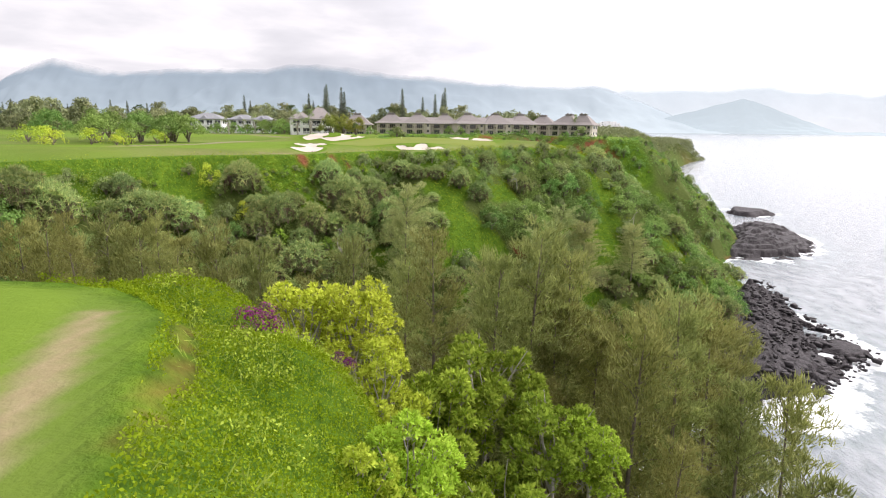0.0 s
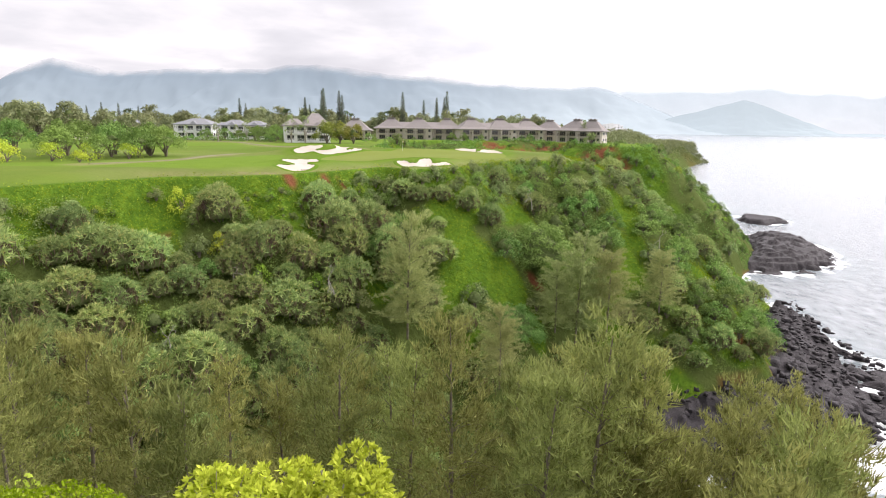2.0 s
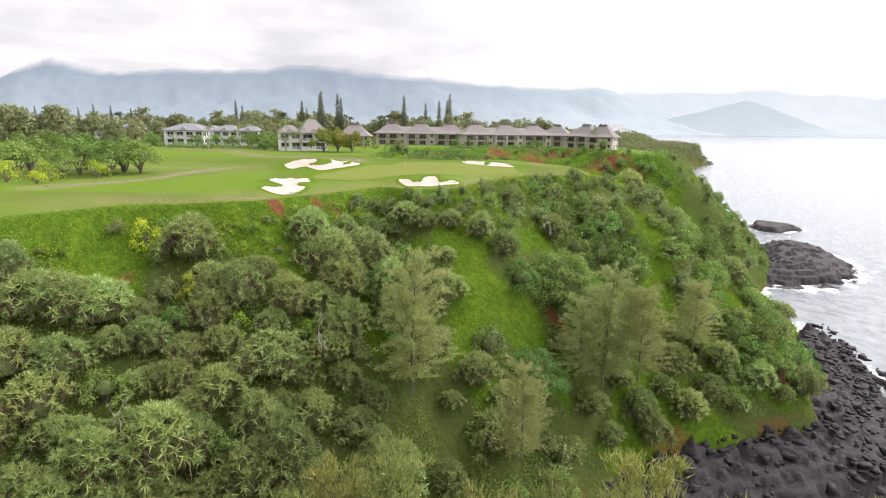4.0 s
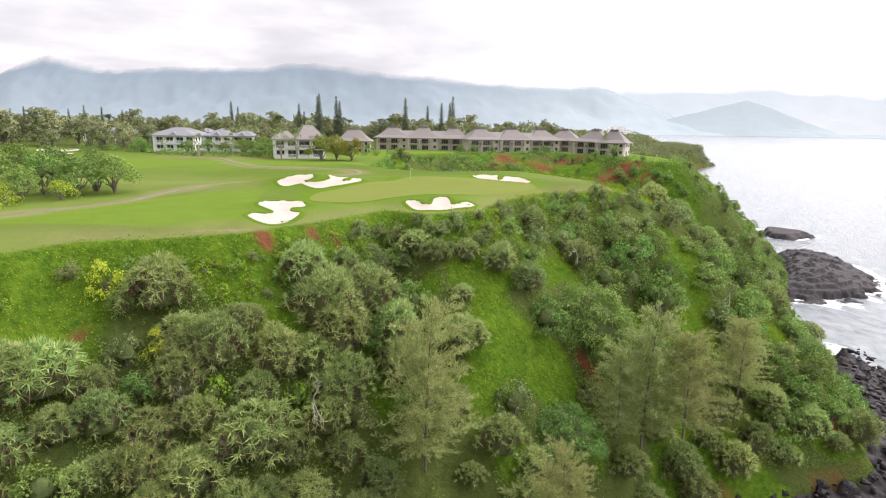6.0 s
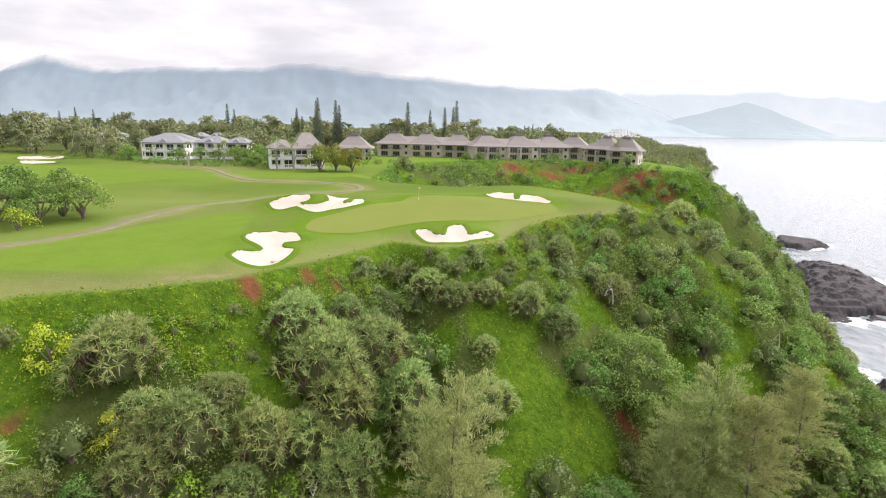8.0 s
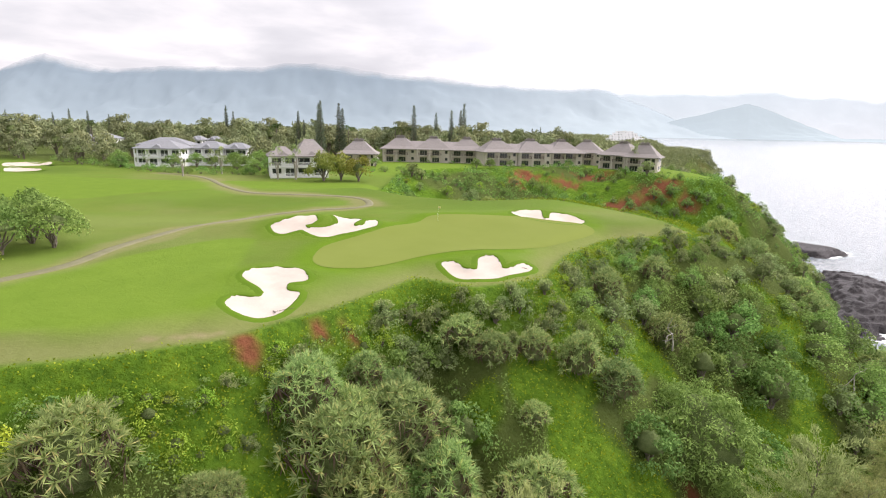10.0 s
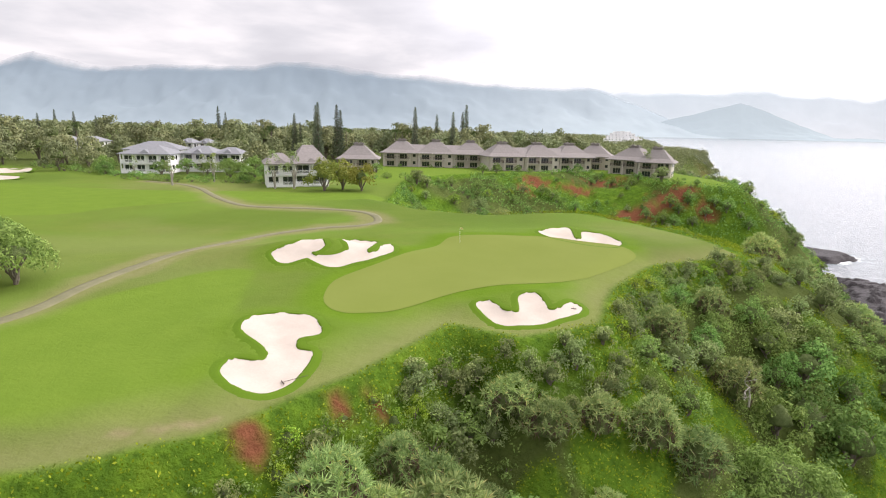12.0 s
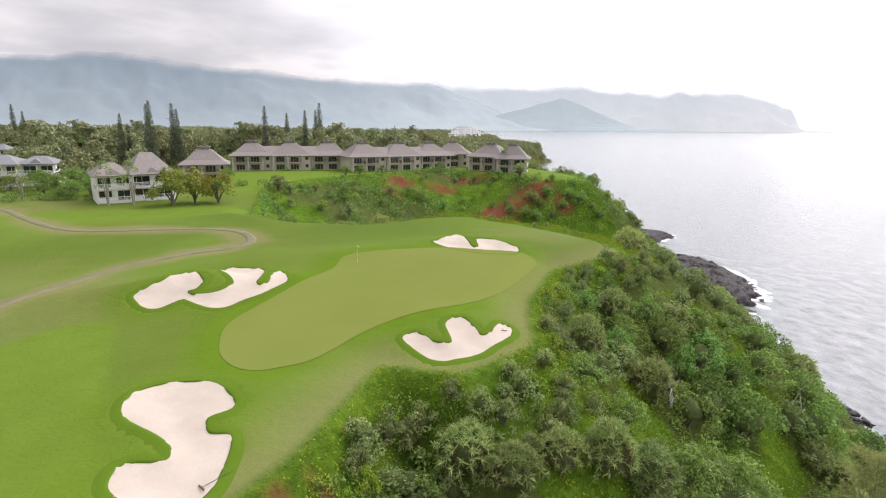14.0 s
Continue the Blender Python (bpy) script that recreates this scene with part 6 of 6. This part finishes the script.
def far_woods():
    """The woods out to the hills: one uneven mass of leaf clumps."""
    rng = np.random.default_rng(8)
    n = 5200
    y = 470 + 1000 * rng.random(n) ** 1.6
    x = rng.uniform(-0.95, 0.52, n) * y
    y[:1500] = rng.uniform(320, 1060, 1500)
    x[:1500] = rng.uniform(0.18, 0.52, 1500) * y[:1500]
    view = (x / y > 0.19) & (x / y < 0.37) & (y < 840)  # the woods lie low before the hotel
    keep = inside(x, y, BASE) & ((y > 470) | (x > 96)) & ~(view & (rng.random(n) < 0.55))
    tall = np.where(view, 0.45, 1.0)[keep]
    x, y = x[keep], y[keep]
    # the wooded slopes of the far shore
    sx, sy = rng.uniform(90, 470, 16000), rng.uniform(330, 1120, 16000)
    on = inside(sx, sy, BASE) & (~inside(sx, sy, TOP) | (nearest(sx, sy, TOP)[0] < 14))
    x, y, tall = np.concatenate((x, sx[on])), np.concatenate((y, sy[on])), np.concatenate((tall, rng.uniform(0.45, 0.8, on.sum())))
    z = height(x, y)
    B, W, L = [], [], []
    for a, b, c, k in zip(x, y, z, tall):
        r = rng.uniform(3, 6.5) * k
        d = unit(rng.normal(size=(22, 3)))
        d[:, 2] = np.abs(d[:, 2])
        B.append(np.array((a, b, c + r * 0.5)) + d * r)
        W.append(unit(d + rng.normal(size=d.shape) * 0.6))
        L.append(rng.uniform(1.4, 2.8, 22) * (0.4 + 0.6 * k))
    B, W, L = np.concatenate(B), np.concatenate(W), np.concatenate(L)
    v, f = leaf_quads(B, W, L, L * 0.8, rng)
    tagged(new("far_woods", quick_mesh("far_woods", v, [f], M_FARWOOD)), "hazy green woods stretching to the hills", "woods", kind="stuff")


far_woods()

# shrubs and small trees on the second gully and the bluff
for x, y, d1, d2, bare in sites(1500, -28, 150, 186, 330, TOP_RNG):
    if d2 < 2 or TOP_RNG.random() < 0.35 * (bare > 0.4):
        continue
    if not free(x, y, 1.5):
        continue
    taken.append((x, y, 1.5))
    u = TOP_RNG.random()
    kind = SHRUB if u < 0.5 else FRESH if u < 0.58 else BROAD if u < 0.88 else GREYLEAF
    size = TOP_RNG.uniform(0.5, 0.9) if kind is BROAD else TOP_RNG.uniform(0.8, 1.6)
    if bare > 0.4:
        size *= 0.6
    kind.put(x, y, size, TOP_RNG)

for x, y, s in ((59, 239, 1.0), (61, 237, 0.8), (65, 240, 0.9), (76, 237, 1.1), (73, 239, 0.9), (23, 247.5, 0.9), (20, 249, 0.8), (55, 234, 1.0), (51, 237, 0.8), (58, 233, 0.9), (82, 234, 0.9), (69, 236, 0.8), (30, 243, 0.7)):
    BROAD.put(x, y, s, TOP_RNG, label="dark round shrub on the farther bluff")

# ---- near growth at the start of the flight ----
LIMETREE = Stand([grow_rosette_tree("lime_leaved_tree", 120 + s, M_LIME, 2.2, 5.2, 850, 10, 0.28) for s in range(2)],
                 "yellow-green young leafy tree at the ravine's rim", "tree", "yellow-green trees at the ravine's rim")
FRESHTREE = Stand([grow_rosette_tree("fresh_green_tree", 124 + s, M_FRESH, 3.1, 7.5, 1000, 9, 0.40) for s in range(2)],
                  "bright green whorl-leaved tree with pale stems in the ravine", "tree", "bright green trees in the ravine")
NEAR_RNG = np.random.default_rng(31)
for kind, x, y, top, size in ((LIMETREE, -7.2, 26.5, 46.2, 1.0), (LIMETREE, -4.6, 28.0, 46.0, 1.05), (LIMETREE, -2.6, 24.0, 43.6, 0.95), (LIMETREE, -0.6, 18.0, 43.2, 0.9), (LIMETREE, -2.4, 15.8, 43.0, 0.8),
                              (FRESHTREE, 3.3, 28.2, 43.2, 1.0), (FRESHTREE, 0.6, 26, 41.8, 0.9), (FRESHTREE, 6.9, 25.0, 41.0, 0.85), (FRESHTREE, 4.0, 21.5, 39.0, 0.9), (LIMETREE, 8.8, 24.5, 39.5, 0.8)):
    high = (5.2 if kind is LIMETREE else 7.5) * size
    kind.put(x, y, size, NEAR_RNG, z=top - high - 0.6)


def bougainvillea(x, y, z, size, seed):
    rng = np.random.default_rng(seed)
    v, f = clumped(rng, dome(rng, 9, 1.0, 0.2, 1.3, 0.35, 0.6), 420, 0.12, 0.8)
    wood, _ = limbs(rng, 6, 1.1, 0.9, 0.03)
    tv, tf = join(wood)
    root = new("bougainvillea_bush")
    tagged(root, "bougainvillea bush with magenta blooms at the rim", "bush", "bougainvillea bushes at the rim")
    part("stems", quick_mesh("stems", tv, [tf], M_BARK), M_BARK, root)
    part("crown", quick_mesh("crown", v, [f], M_BLOOM), M_BLOOM, root)
    root.matrix_basis = Matrix.Translation((x, y, z)) @ Matrix.Diagonal((size, size, size, 1))


bougainvillea(-7.8, 21.4, 44.9, 0.95, 3)
bougainvillea(-4.2, 22.8, 42.6, 0.55, 4)


def carpet(name, n, x0, x1, y0, y1, leaf, lift, mat, label, want, seed, slim=0.65):
    """Creepers and low leaves over open ground; want(d_edge, d_foot, openness, on_top) tells where."""
    rng = np.random.default_rng(seed)
    X, Y = rng.uniform(x0, x1, n), rng.uniform(y0, y1, n)
    slope = inside(X, Y, BASE) & ~inside(X, Y, TOP)
    X, Y = X[slope], Y[slope]
    d1, d2 = nearest(X, Y, TOP)[0], nearest(X, Y, BASE)[0]
    ok = want(X, Y, d1, d2, clearing(X, Y), inside(X, Y, TOP))
    X, Y = X[ok], Y[ok]
    Z = height(X, Y) + 0.06 + lift * (0.35 + 1.3 * np.maximum(0, fbm(X, Y, 0.55, 4, seed) + 0.25)) * rng.uniform(0.3, 1.0, len(X))
    W = unit(rng.normal(size=(len(X), 3)) + np.array((0.0, -0.25, 0.75)))
    L = leaf * rng.uniform(0.6, 1.35, len(X))
    v, f = leaf_quads(np.stack((X, Y, Z), 1), W, L, L * slim, rng)
    tagged(new(name, quick_mesh(name, v, [f], mat)), label, "creepers", kind="stuff")


carpet("creeper_bank", 215000, -18, 10, -4, 29, 0.105, 0.6, M_BANKVINE, "bright green creepers over the bank below the tee",
       lambda X, Y, d1, d2, bare, top: ~top & (d1 < 22) & (nearest(X, Y, BANKTOP)[0] + 1.5 * fbm(X, Y, 0.9, 3, 6) > 0.25), 41)
carpet("bank_shrubbery", 40000, -14, 8, 2, 28, 0.13, 1.25, M_FRESH, "fresh green leafy shrubs in the creeper bank",
       lambda X, Y, d1, d2, bare, top: ~top & (d1 > 1.5) & (d1 < 20) & (fbm(X, Y, 0.45, 3, 27) > 0.07), 45)
carpet("bank_grass", 9000, -14, 4, 2, 24, 0.55, 0.25, M_STRAW, "tall pale grass on the creeper bank",
       lambda X, Y, d1, d2, bare, top: ~top & (d1 > 0.5) & (d1 < 9) & (fbm(X, Y, 0.3, 3, 37) > 0.05), 46, 0.07)
carpet("cliff_creepers", 480000, -75, 112, 60, 190, 0.20, 0.9, M_VINE, "bright green creepers and grass on the cliff",
       lambda X, Y, d1, d2, bare, top: ~top & ((bare > 0.3) | (d1 < np.where(X < -26, 6, 3.2)) & (fbm(X, Y, 0.16, 3, 15) > -0.12) | (fbm(X, Y, 0.1, 3, 9) > 0.16)) & (blob(X, Y, RED_BANKS) < 0.3), 42)
carpet("cliff_undergrowth", 380000, -60, 60, 58, 135, 0.22, 1.3, M_BROAD, "dark leafy undergrowth between the trees on the cliff",
       lambda X, Y, d1, d2, bare, top: ~top & (bare < 0.4) & (d1 > 1.5) & (fbm(X, Y, 0.42, 3, 44) > 0.0), 44)
carpet("bluff_creepers", 110000, -30, 170, 186, 360, 0.6, 1.0, M_BROAD, "green creepers on the farther bluff",
       lambda X, Y, d1, d2, bare, top: ~top & (fbm(X, Y, 0.08, 3, 9) > 0.0) & (blob(X, Y, RED_BANKS) < 0.4), 43)
